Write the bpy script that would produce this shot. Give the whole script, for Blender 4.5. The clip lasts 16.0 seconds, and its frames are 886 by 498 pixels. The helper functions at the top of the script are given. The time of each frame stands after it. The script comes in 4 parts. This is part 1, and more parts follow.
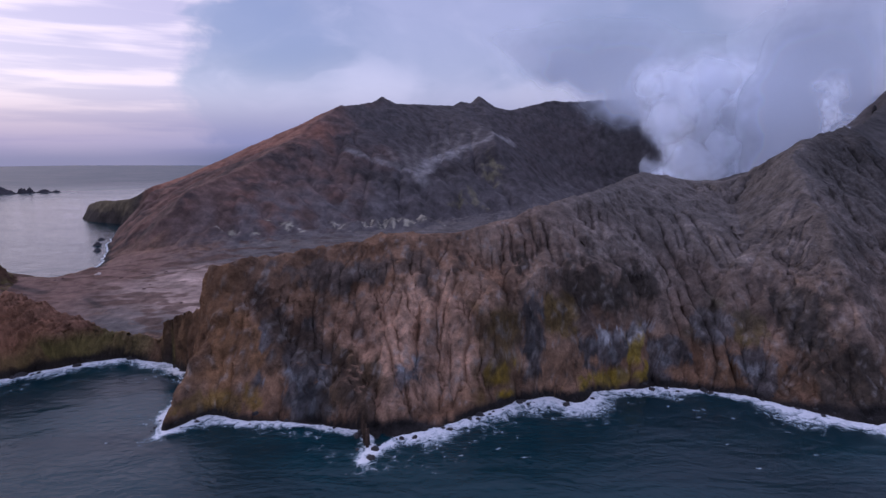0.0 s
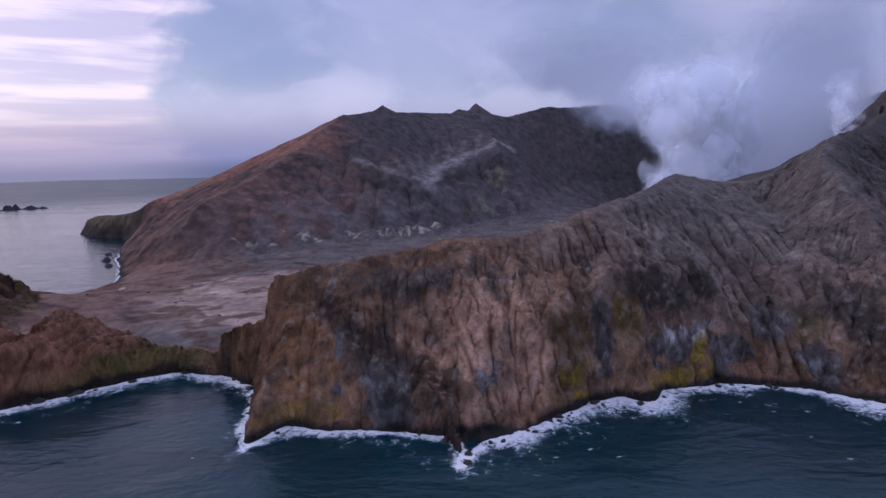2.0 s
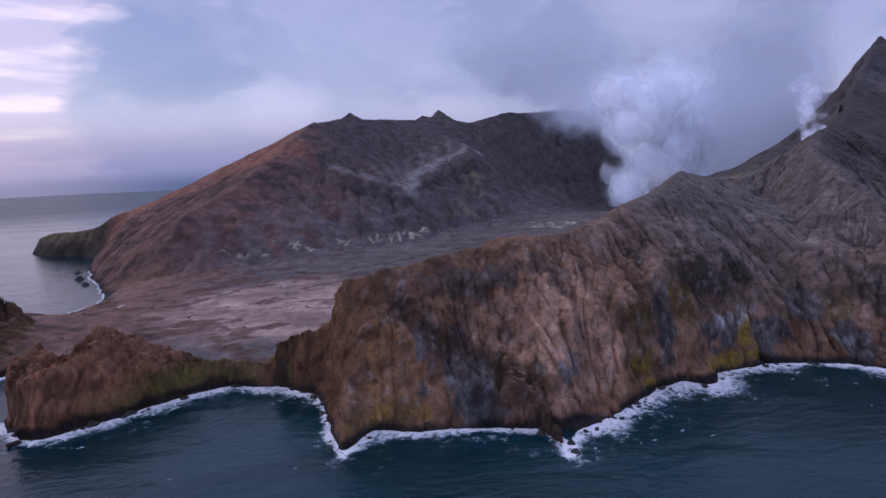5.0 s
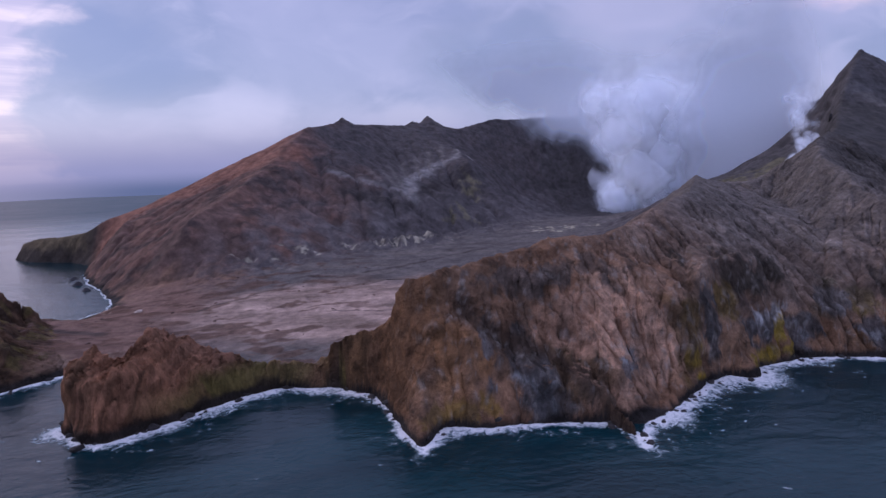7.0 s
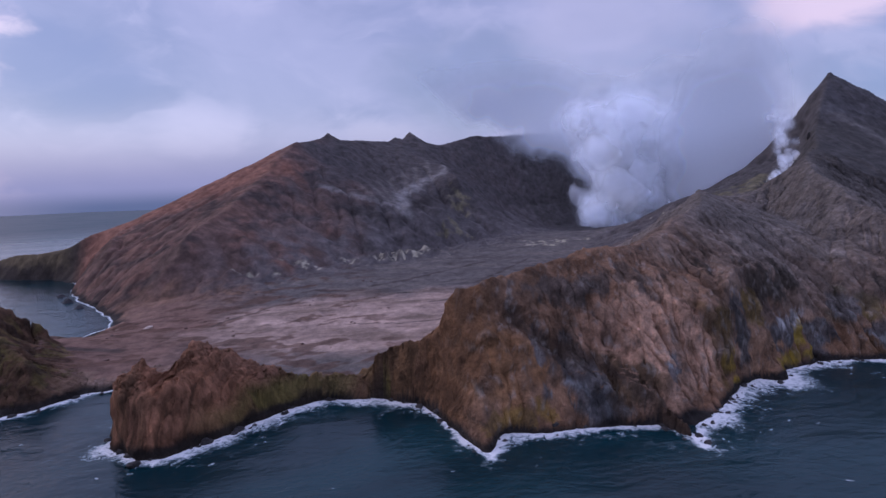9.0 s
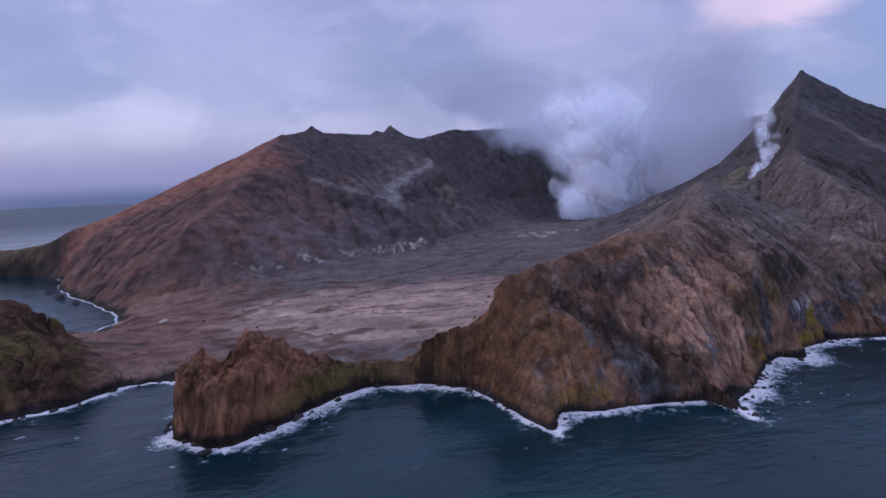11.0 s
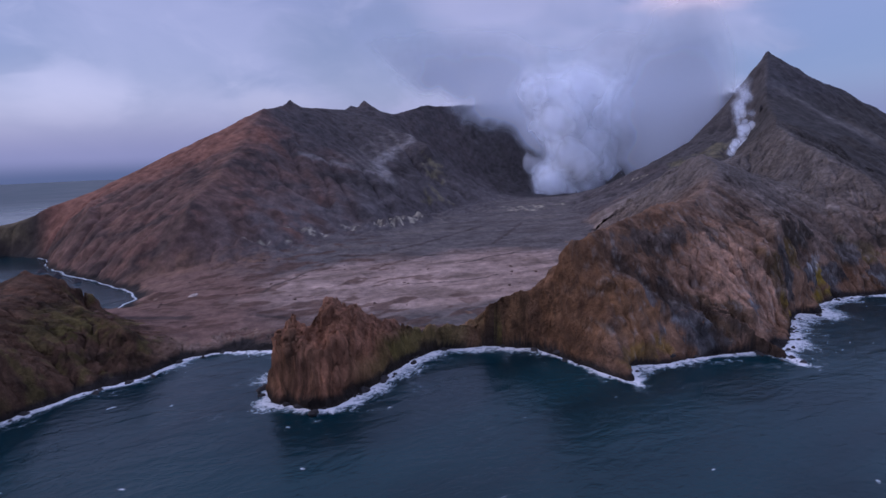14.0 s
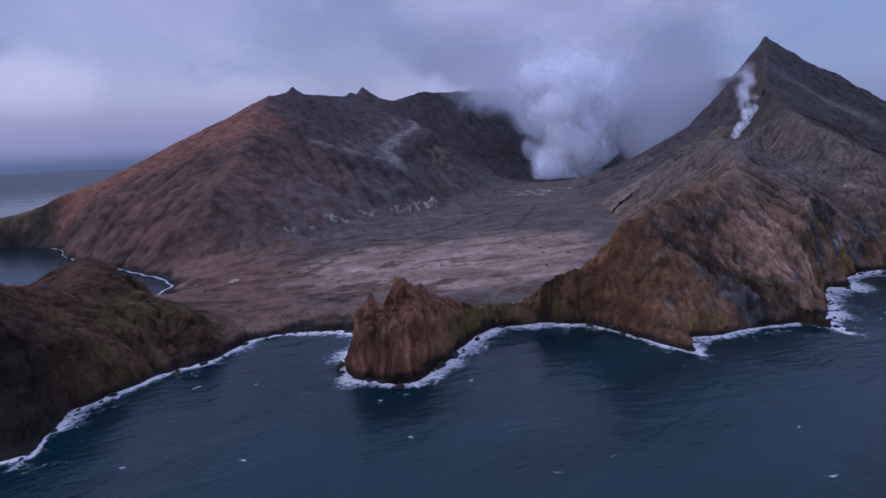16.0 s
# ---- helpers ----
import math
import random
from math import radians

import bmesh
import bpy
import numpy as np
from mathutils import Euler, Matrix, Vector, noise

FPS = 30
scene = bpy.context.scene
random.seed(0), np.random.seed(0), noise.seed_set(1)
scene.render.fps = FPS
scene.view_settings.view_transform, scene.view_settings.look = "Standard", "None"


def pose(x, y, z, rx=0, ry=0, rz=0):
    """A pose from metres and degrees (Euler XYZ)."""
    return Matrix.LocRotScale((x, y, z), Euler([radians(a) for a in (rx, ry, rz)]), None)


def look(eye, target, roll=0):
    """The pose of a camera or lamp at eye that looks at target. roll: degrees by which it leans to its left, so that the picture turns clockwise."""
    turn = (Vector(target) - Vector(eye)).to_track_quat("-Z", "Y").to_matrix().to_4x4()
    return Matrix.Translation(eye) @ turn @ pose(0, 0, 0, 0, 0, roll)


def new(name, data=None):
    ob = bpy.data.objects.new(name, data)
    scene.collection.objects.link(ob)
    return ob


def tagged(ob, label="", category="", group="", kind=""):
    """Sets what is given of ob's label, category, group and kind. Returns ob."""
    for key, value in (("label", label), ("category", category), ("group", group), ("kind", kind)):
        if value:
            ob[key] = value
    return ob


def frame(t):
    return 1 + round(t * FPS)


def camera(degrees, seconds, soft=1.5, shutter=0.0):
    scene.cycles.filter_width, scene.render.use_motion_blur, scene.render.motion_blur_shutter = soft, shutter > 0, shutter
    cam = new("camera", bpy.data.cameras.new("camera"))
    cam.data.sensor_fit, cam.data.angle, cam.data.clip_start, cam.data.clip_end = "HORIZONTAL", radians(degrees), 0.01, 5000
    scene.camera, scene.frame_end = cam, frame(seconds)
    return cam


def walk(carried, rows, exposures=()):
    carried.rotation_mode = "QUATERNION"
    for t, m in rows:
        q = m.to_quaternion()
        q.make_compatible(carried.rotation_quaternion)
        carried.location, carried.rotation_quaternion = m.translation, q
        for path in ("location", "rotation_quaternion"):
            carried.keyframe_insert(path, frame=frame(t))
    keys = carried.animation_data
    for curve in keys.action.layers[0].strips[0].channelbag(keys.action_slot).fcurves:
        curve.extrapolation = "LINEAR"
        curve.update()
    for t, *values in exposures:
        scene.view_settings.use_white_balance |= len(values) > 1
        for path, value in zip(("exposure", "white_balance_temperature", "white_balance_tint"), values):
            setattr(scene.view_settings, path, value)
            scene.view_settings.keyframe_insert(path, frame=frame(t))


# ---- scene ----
cam = camera(73.8, 16.0)
# seconds, eye, direction of view, roll
PATH = [
    (0.0, (-0.01, 0.00, 157.41), (0.0070, 0.9852, -0.1710), 0.0),
    (0.5, (-13.15, -0.17, 156.96), (0.0055, 0.9851, -0.1720), 0.2),
    (1.0, (-28.33, -0.13, 156.62), (0.0195, 0.9860, -0.1655), -1.0),
    (1.5, (-41.39, -0.07, 156.38), (0.0310, 0.9865, -0.1605), -1.2),
    (2.0, (-57.12, -0.04, 156.07), (0.0415, 0.9866, -0.1579), -1.1),
    (2.5, (-70.04, 0.39, 155.57), (0.0625, 0.9858, -0.1560), -1.0),
    (3.0, (-85.79, 0.55, 155.14), (0.0710, 0.9864, -0.1485), -0.9),
    (5.5, (-156.74, 4.50, 152.93), (0.1655, 0.9750, -0.1485), -2.1),
    (6.0, (-172.62, 5.49, 152.56), (0.1770, 0.9724, -0.1520), -1.7),
    (6.5, (-185.87, 6.37, 152.34), (0.1885, 0.9714, -0.1445), -2.4),
    (7.0, (-201.98, 7.51, 152.08), (0.2020, 0.9695, -0.1385), -2.1),
    (7.5, (-215.33, 8.65, 151.91), (0.2175, 0.9671, -0.1320), -1.8),
    (8.0, (-231.11, 10.17, 151.64), (0.2340, 0.9643, -0.1240), -1.7),
    (8.5, (-244.57, 11.60, 151.30), (0.2485, 0.9621, -0.1125), -1.8),
    (11.0, (-319.99, 21.87, 149.39), (0.3295, 0.9360, -0.1240), -2.0),
    (11.5, (-333.65, 23.99, 149.48), (0.3369, 0.9328, -0.1280), -1.5),
    (12.0, (-349.77, 26.49, 149.27), (0.3446, 0.9298, -0.1295), -1.3),
    (12.5, (-363.36, 28.80, 148.76), (0.3574, 0.9243, -0.1335), -1.4),
    (13.0, (-379.11, 32.14, 148.19), (0.3846, 0.9112, -0.1475), -1.8),
    (13.5, (-392.33, 34.95, 147.51), (0.4006, 0.9022, -0.1600), -1.9),
    (14.0, (-408.15, 38.17, 147.29), (0.4130, 0.8959, -0.1635), -1.9),
    (14.5, (-421.80, 41.12, 147.01), (0.4226, 0.8906, -0.1680), -1.9),
    (15.0, (-438.02, 44.51, 146.91), (0.4224, 0.8902, -0.1705), -2.1),
    (15.5, (-451.83, 47.70, 146.64), (0.4295, 0.8865, -0.1725), -2.3),
    (16.0, (-467.81, 51.96, 146.58), (0.4419, 0.8777, -0.1854), -2.4),
]
walk(cam, [(t, look(e, Vector(e) + 100 * Vector(d), roll)) for t, e, d, roll in PATH], [(0.0, -0.10, 6380, 13), (8.0, -0.07, 6330, 14), (12.5, -0.13, 6190, 14), (16.0, -0.29, 6020, 13)])
# ---- end path ----

# ---- world and light ----
class Graph:
    """Short forms for the few nodes that the materials use."""

    def __init__(self, tree):
        self.tree = tree
        tree.nodes.clear()

    def add(self, kind, operation=None, use_clamp=False, smooth=None, data_type=None, blend_type=None, attribute_name=None):
        n = self.tree.nodes.new(kind)
        if operation:
            n.operation = operation
        if use_clamp:
            n.use_clamp = True
        if smooth is not None:
            n.interpolation_type = "SMOOTHSTEP" if smooth else "LINEAR"
        if data_type:
            n.data_type = data_type
        if blend_type:
            n.blend_type = blend_type
        if attribute_name:
            n.attribute_name = attribute_name
        return n

    def join(self, a, b, out=0, inp=0):
        self.tree.links.new(a.outputs[out], b.inputs[inp])

    def put(self, socket, v):
        if isinstance(v, bpy.types.NodeSocket):
            self.tree.links.new(v, socket)
        elif isinstance(v, (tuple, list)) and socket.type == "RGBA":
            socket.default_value = (*v[:3], 1.0)
        else:
            socket.default_value = v

    def math(self, op, a, b=0.0, c=0.0, clamp=False):
        n = self.add("ShaderNodeMath", operation=op, use_clamp=clamp)
        for s, v in zip(n.inputs, (a, b, c)):
            self.put(s, v)
        return n.outputs[0]

    def vmath(self, op, a, b=(0, 0, 0)):
        n = self.add("ShaderNodeVectorMath", operation=op)
        self.put(n.inputs[0], a)
        self.put(n.inputs[1], b)
        return n.outputs[1 if op in ("DOT_PRODUCT", "LENGTH", "DISTANCE") else 0]

    def ramp(self, v, lo, hi, a=0.0, b=1.0, smooth=True):
        n = self.add("ShaderNodeMapRange", smooth=smooth)
        for s, x in zip(n.inputs, (v, lo, hi, a, b)):
            self.put(s, x)
        return n.outputs[0]

    def mix(self, f, a, b, how="MIX"):
        n = self.add("ShaderNodeMix", data_type="RGBA", blend_type=how)
        self.put(n.inputs[0], f)
        self.put(n.inputs[6], a)
        self.put(n.inputs[7], b)
        return n.outputs[2]

    def noise(self, vec, scale, detail=4.0, rough=0.55, warp=0.0):
        n = self.add("ShaderNodeTexNoise")
        self.put(n.inputs["Vector"], vec)
        n.inputs["Scale"].default_value = scale
        n.inputs["Detail"].default_value = detail
        n.inputs["Roughness"].default_value = rough
        n.inputs["Distortion"].default_value = warp
        return n.outputs[0]

    def stretch(self, vec, by):
        return self.vmath("MULTIPLY", vec, by)


SUN_TURN, SUN_UP = -62.0, 24.0  # degrees from +y to the left, and above the horizon
sky = bpy.data.worlds.new("overcast_dusk")
scene.world = sky
sky.use_nodes = True
g = Graph(sky.node_tree)
way = g.add("ShaderNodeTexCoord").outputs["Generated"]
part_xyz = g.add("ShaderNodeSeparateXYZ")
g.put(part_xyz.inputs[0], way)
wx, wy, wz = part_xyz.outputs
turn = g.math("ARCTAN2", wx, wy)  # 0 straight ahead (+y), positive to the right
clear = g.add("ShaderNodeTexSky")
clear.sky_type, clear.sun_disc, clear.sun_elevation, clear.sun_rotation = "NISHITA", False, radians(SUN_UP), radians(SUN_TURN)
soft_way = g.stretch(way, (1.0, 1.0, 1.9))
bend = g.add("ShaderNodeTexNoise")
g.put(bend.inputs["Vector"], soft_way)
bend.inputs["Scale"].default_value, bend.inputs["Detail"].default_value = 3.0, 4.0
folded = g.vmath("ADD", soft_way, g.stretch(g.vmath("SUBTRACT", bend.outputs[1], (0.5, 0.5, 0.5)), (0.30, 0.30, 0.30)))
billow = g.noise(folded, 3.4, 6.0, 0.5, 0.2)
lumps = g.noise(folded, 8.5, 5.0, 0.52, 0.3)
broad = g.noise(soft_way, 1.5, 3.0, 0.5, 0.3)
streak = g.noise(g.stretch(way, (1.2, 1.2, 15.0)), 2.6, 5.0, 0.5)
ragged = g.ramp(g.noise(folded, 6.0, 6.0, 0.55), 0.25, 0.75, -1.0, 1.0, False)
# cloud deck: blue-grey folds and paler lavender tops
deck = g.mix(g.ramp(billow, 0.36, 0.63), (0.205, 0.245, 0.475), (0.43, 0.425, 0.70))
deck = g.mix(g.ramp(broad, 0.42, 0.62, 0.0, 0.55), deck, (0.30, 0.325, 0.57))
deck = g.mix(g.ramp(lumps, 0.48, 0.70, 0.0, 0.38), deck, (0.55, 0.53, 0.80))
deck = g.mix(g.ramp(lumps, 0.50, 0.30, 0.0, 0.30), deck, (0.20, 0.235, 0.45))
# pale strip of thinner cloud under the deck, then the deck's larger folds
strip = g.math("ADD", wz, g.math("MULTIPLY", ragged, 0.028))
deck = g.mix(g.ramp(strip, 0.085, 0.125, 0.50, 0.0), deck, (0.43, 0.42, 0.68))
for at_turn, at_rise, wide, tone in ((-0.27, 0.17, 0.13, (0.20, 0.245, 0.50)), (-0.10, 0.09, 0.09, (0.53, 0.51, 0.78)), (0.02, 0.19, 0.17, (0.36, 0.375, 0.63)), (0.34, 0.16, 0.17, (0.235, 0.27, 0.475)), (0.17, 0.075, 0.07, (0.45, 0.44, 0.68)), (0.56, 0.23, 0.16, (0.44, 0.43, 0.68))):
    fold = g.math("ADD", g.math("POWER", g.math("MULTIPLY", g.math("SUBTRACT", turn, at_turn), 1 / wide), 2.0), g.math("POWER", g.math("MULTIPLY", g.math("SUBTRACT", wz, at_rise), 1.9 / wide), 2.0))
    fold = g.math("ADD", fold, g.math("MULTIPLY", ragged, 0.9))
    deck = g.mix(g.ramp(fold, 0.0, 1.3, 0.68, 0.0), deck, tone)
# clear opening towards the sunset, with thin streaks
glow = g.mix(g.ramp(streak, 0.42, 0.60), (0.52, 0.455, 0.71), (0.86, 0.71, 0.89))
edge = g.math("ADD", turn, g.math("MULTIPLY", ragged, 0.085))
opening = g.ramp(edge, -0.405, -0.335, 1.0, 0.0)
opening = g.math("MULTIPLY", opening, g.ramp(turn, -1.9, -1.2))
air = g.mix(opening, deck, glow)
# small pink gap and pale blue air beyond the cone
gap_at = (math.sin(radians(48)) * math.cos(radians(13)), math.cos(radians(48)) * math.cos(radians(13)), math.sin(radians(13)))
gap_far = g.math("ADD", g.vmath("LENGTH", g.stretch(g.vmath("SUBTRACT", way, gap_at), (1.0, 1.0, 2.8))), g.math("MULTIPLY", ragged, 0.05))
air = g.mix(g.ramp(edge, 0.84, 0.99, 0.0, 0.92), air, g.mix(g.ramp(wz, 0.05, 0.3), (0.19, 0.26, 0.52), (0.30, 0.35, 0.62)))
air = g.mix(g.ramp(gap_far, 0.05, 0.13, 0.9, 0.0), air, (0.80, 0.63, 0.82))
# haze at the horizon, brighter cover overhead
haze = g.mix(g.ramp(turn, -0.62, -0.3), (0.44, 0.40, 0.60), (0.295, 0.315, 0.555))
air = g.mix(g.ramp(wz, 0.0, 0.11, 0.8, 0.0), air, haze)
air = g.mix(g.ramp(wz, 0.35, 0.8), air, (0.62, 0.65, 1.03))
# far sea under the haze
far_sea = g.mix(g.ramp(turn, -0.48, -0.24), (0.30, 0.30, 0.475), (0.13, 0.17, 0.33))
air = g.mix(g.ramp(wz, -0.022, 0.010, 1.0, 0.0), air, far_sea)
out = g.add("ShaderNodeOutputWorld")
lit = g.add("ShaderNodeBackground")
g.put(lit.inputs[0], g.mix(g.ramp(wz, 0.0, 0.1, 0.0, 0.03), air, clear.outputs[0]))
lit.inputs[1].default_value = 1.0
g.join(lit, out)

sun_data = bpy.data.lights.new("sun", "SUN")
sun_data.energy, sun_data.angle, sun_data.color = 0.5, radians(14), (1.0, 0.88, 0.86)
sun = new("sun", sun_data)
aim = Vector((math.sin(radians(SUN_TURN)) * math.cos(radians(SUN_UP)), math.cos(radians(SUN_TURN)) * math.cos(radians(SUN_UP)), math.sin(radians(SUN_UP))))
sun.matrix_world = look(aim * 3000, (0, 0, 0))


# ---- materials ----
def material(name):
    m = bpy.data.materials.new(name)
    m.use_nodes = True
    g = Graph(m.node_tree)
    out = g.add("ShaderNodeOutputMaterial")
    return m, g, out


def rock_material(name, grain=0.22, rough=0.93, relief=1.0, spread=0.35, blocks=0.0, upright=0.45):
    """Weathered rock or ash: the cover colour of the surface, broken up at several scales, with relief."""
    m, g, out = material(name)
    here = g.add("ShaderNodeNewGeometry").outputs["Position"]
    cover = g.add("ShaderNodeAttribute", attribute_name="cover").outputs["Color"]
    coarse = g.noise(here, 0.05, 6.0, 0.62, 0.4)
    fine = g.noise(g.stretch(here, (1.0, 1.0, min(1.0, 2 * upright))), grain, 6.0, 0.68)
    grit = g.noise(here, 1.1, 3.0, 0.6)
    shade = g.math("MULTIPLY", g.ramp(coarse, 0.3, 0.7, 1 - spread, 1 + spread, False), g.ramp(fine, 0.28, 0.72, 1 - spread, 1 + spread, False))
    shade = g.math("MULTIPLY", shade, g.ramp(grit, 0.3, 0.7, 0.86, 1.14, False))
    if blocks:
        crack = g.add("ShaderNodeTexVoronoi")
        crack.feature = "F2"
        crack.inputs["Scale"].default_value = blocks
        crack.inputs["Detail"].default_value = 2.0
        bent = g.add("ShaderNodeTexNoise")
        g.put(bent.inputs["Vector"], here)
        bent.inputs["Scale"].default_value = 0.3
        bent.inputs["Detail"].default_value = 3.0
        spread_out = g.vmath("ADD", g.stretch(here, (1.0, 1.0, upright)), g.stretch(bent.outputs[1], (13.0 * upright, 13.0 * upright, 9.0 * upright)))
        g.put(crack.inputs["Vector"], spread_out)
        broken = crack.outputs["Distance"]
        shade = g.math("MULTIPLY", shade, g.ramp(broken, 0.35, 0.95, 1.35, 0.97, False))
    n = g.add("ShaderNodeVectorMath", operation="SCALE")
    g.put(n.inputs[0], cover)
    g.put(n.inputs[3], shade)
    body = g.add("ShaderNodeBsdfPrincipled")
    g.put(body.inputs["Base Color"], n.outputs[0])
    body.inputs["Roughness"].default_value = rough
    body.inputs["Specular IOR Level"].default_value = 0.18
    b = g.add("ShaderNodeBump")
    b.inputs["Strength"].default_value = 0.9
    b.inputs["Distance"].default_value = relief
    tall = g.math("ADD", g.math("MULTIPLY", fine, 3.2), g.math("MULTIPLY", grit, 0.7))
    if blocks:
        tall = g.math("SUBTRACT", tall, g.math("MULTIPLY", broken, 1.3))
    g.put(b.inputs["Height"], tall)
    g.join(b, body, 0, body.inputs.find("Normal"))
    g.join(body, out)
    return m


def sea_material():
    m, g, out = material("sea_water")
    here = g.add("ShaderNodeNewGeometry").outputs["Position"]
    swell = g.noise(g.stretch(here, (0.5, 1.0, 1.0)), 0.045, 3.0, 0.5, 0.6)
    chop = g.noise(g.stretch(here, (0.7, 1.0, 1.0)), 0.22, 5.0, 0.6, 0.3)
    slick = g.noise(g.stretch(here, (0.35, 1.0, 1.0)), 0.012, 3.0, 0.5, 0.5)
    body = g.add("ShaderNodeBsdfPrincipled")
    g.put(body.inputs["Base Color"], g.mix(g.ramp(slick, 0.35, 0.65), (0.0019, 0.020, 0.028), (0.0037, 0.036, 0.047)))
    open_water = g.ramp(g.vmath("DISTANCE", here, (-150.0, 700.0, 0.0)), 900.0, 2600.0)
    g.put(body.inputs["Roughness"], g.math("ADD", g.ramp(slick, 0.3, 0.7, 0.08, 0.14), g.math("MULTIPLY", open_water, 0.3)))
    body.inputs["IOR"].default_value = 1.33
    body.inputs["Specular IOR Level"].default_value = 0.5
    b = g.add("ShaderNodeBump")
    b.inputs["Strength"].default_value = 0.62
    b.inputs["Distance"].default_value = 1.0
    g.put(b.inputs["Height"], g.math("ADD", g.math("MULTIPLY", swell, 2.2), g.math("MULTIPLY", chop, 0.8)))
    g.join(b, body, 0, body.inputs.find("Normal"))
    g.join(body, out)
    return m


def foam_material():
    m, g, out = material("sea_foam")
    here = g.add("ShaderNodeNewGeometry").outputs["Position"]
    dense = g.add("ShaderNodeAttribute", attribute_name="foam").outputs["Fac"]
    lace = g.noise(here, 0.16, 8.0, 0.66, 1.4)
    cells = g.noise(here, 0.8, 5.0, 0.65, 0.5)
    v = g.math("ADD", dense, g.math("ADD", g.ramp(lace, 0.25, 0.75, -0.50, 0.50, False), g.ramp(cells, 0.25, 0.75, -0.16, 0.16, False)))
    body = g.add("ShaderNodeBsdfPrincipled")
    g.put(body.inputs["Base Color"], g.mix(g.ramp(v, 0.35, 1.1), (0.36, 0.50, 0.56), (0.86, 0.87, 0.89)))
    body.inputs["Roughness"].default_value = 0.8
    g.put(body.inputs["Alpha"], g.ramp(v, 0.25, 1.0, 0.0, 0.95))
    g.join(body, out)
    return m


M_CLIFF = rock_material("weathered_cliff_rock", 0.2, 0.93, 1.3, 0.42, 0.22)
M_COLUMNS = rock_material("columnar_rock", 0.26, 0.93, 1.5, 0.42, 0.3, 0.1)
M_SLOPE = rock_material("far_ash_slope", 0.075, 0.95, 0.6, 0.38)
M_FLOOR = rock_material("crater_floor_ash", 0.12, 0.95, 0.7, 0.32)
M_STONE = rock_material("wet_boulder_rock", 0.5, 0.6, 0.4, 0.3)
M_SEA = sea_material()
M_FOAM = foam_material()

# ---- plan of the island ----
COAST_HEADLAND = [(330, 322), (256, 313), (228, 328), (204, 348), (176, 364), (139, 367), (101, 365), (84, 341), (72, 352), (43, 344), (20, 328), (0, 312), (-26, 300), (-37, 279), (-43, 308), (-73, 317), (-106, 322), (-137, 328), (-156, 306), (-162, 340), (-171, 390), (-200, 420)]
COAST_BAY = [(-234, 430), (-262, 415), (-285, 398), (-312, 380), (-330, 367), (-345, 368), (-361, 387), (-363, 408), (-354, 432), (-330, 448), (-322, 466), (-342, 486), (-360, 497), (-388, 508), (-410, 498), (-432, 478), (-458, 469), (-485, 460), (-505, 445), (-519, 437), (-524, 408), (-530, 387), (-546, 389)]
COAST_WEST = [(-590, 400), (-640, 440), (-680, 520), (-675, 610), (-620, 665), (-560, 682), (-508, 690), (-468, 704), (-452, 742), (-466, 800), (-490, 860), (-511, 897), (-540, 950), (-562, 1000), (-580, 1060), (-588, 1130), (-617, 1162), (-662, 1216), (-746, 1255), (-796, 1318)]
COAST_BACK = [(-800, 1350), (-760, 1430), (-700, 1540), (-560, 1720), (-300, 1900), (50, 2050), (420, 2090), (760, 1970), (1010, 1720), (1150, 1350), (1230, 1000), (1240, 760), (1130, 580), (900, 470), (650, 400), (470, 345)]
COAST = COAST_HEADLAND + COAST_BAY + COAST_WEST + COAST_BACK
HEADLAND_CREST = [
    # headland crest, from the seaward corner inland to the fumarole saddle
    [(-204, 419, 14), (-199, 416, 32), (-186, 411, 37), (-170, 401, 39), (-160, 391, 46), (-149, 380, 79), (-134, 376, 85), (-112, 388, 84), (-76, 401, 89), (-26, 411, 94), (16, 420, 97), (70, 452, 107), (136, 497, 121), (205, 585, 133), (290, 680, 116), (360, 735, 106), (468, 759, 113)],
]
HEADLAND_RIBS = [
    # seaward ribs of the headland
    [(-134, 376, 84), (-142, 352, 42), (-148, 333, 22), (-154, 314, 4)],
    [(-125, 376, 72), (-108, 345, 36), (-73, 331, 26), (-46, 318, 14), (-38, 290, 5)],
    [(-106, 364, 52), (-92, 353, 38), (-62, 341, 29), (-38, 326, 16)],
    [(-58, 394, 78), (-16, 358, 50), (16, 356, 54), (44, 362, 62), (66, 377, 77), (96, 390, 76), (127, 403, 75)],
    [(16, 356, 54), (34, 343, 21)], [(127, 403, 74), (129, 380, 30)],
]
SUMMIT_RIDGES = [
    # ravine and the ridge that climbs to the summit
    [(206, 411, 68), (224, 430, 76), (250, 480, 92), (290, 580, 104)],
    [(262, 350, 42), (285, 430, 100), (321, 541, 146), (368, 600, 164), (490, 692, 186), (570, 770, 216), (666, 844, 280), (745, 903, 328)],
    [(745, 903, 328), (850, 850, 262), (960, 800, 203), (1080, 720, 110), (1190, 660, 20)],
    [(340, 990, 44), (420, 908, 104), (480, 866, 127), (530, 862, 149), (590, 866, 166), (642, 872, 174), (668, 879, 242), (692, 886, 286), (745, 903, 328)],
    [(468, 759, 113), (530, 800, 146), (600, 826, 200)],
]
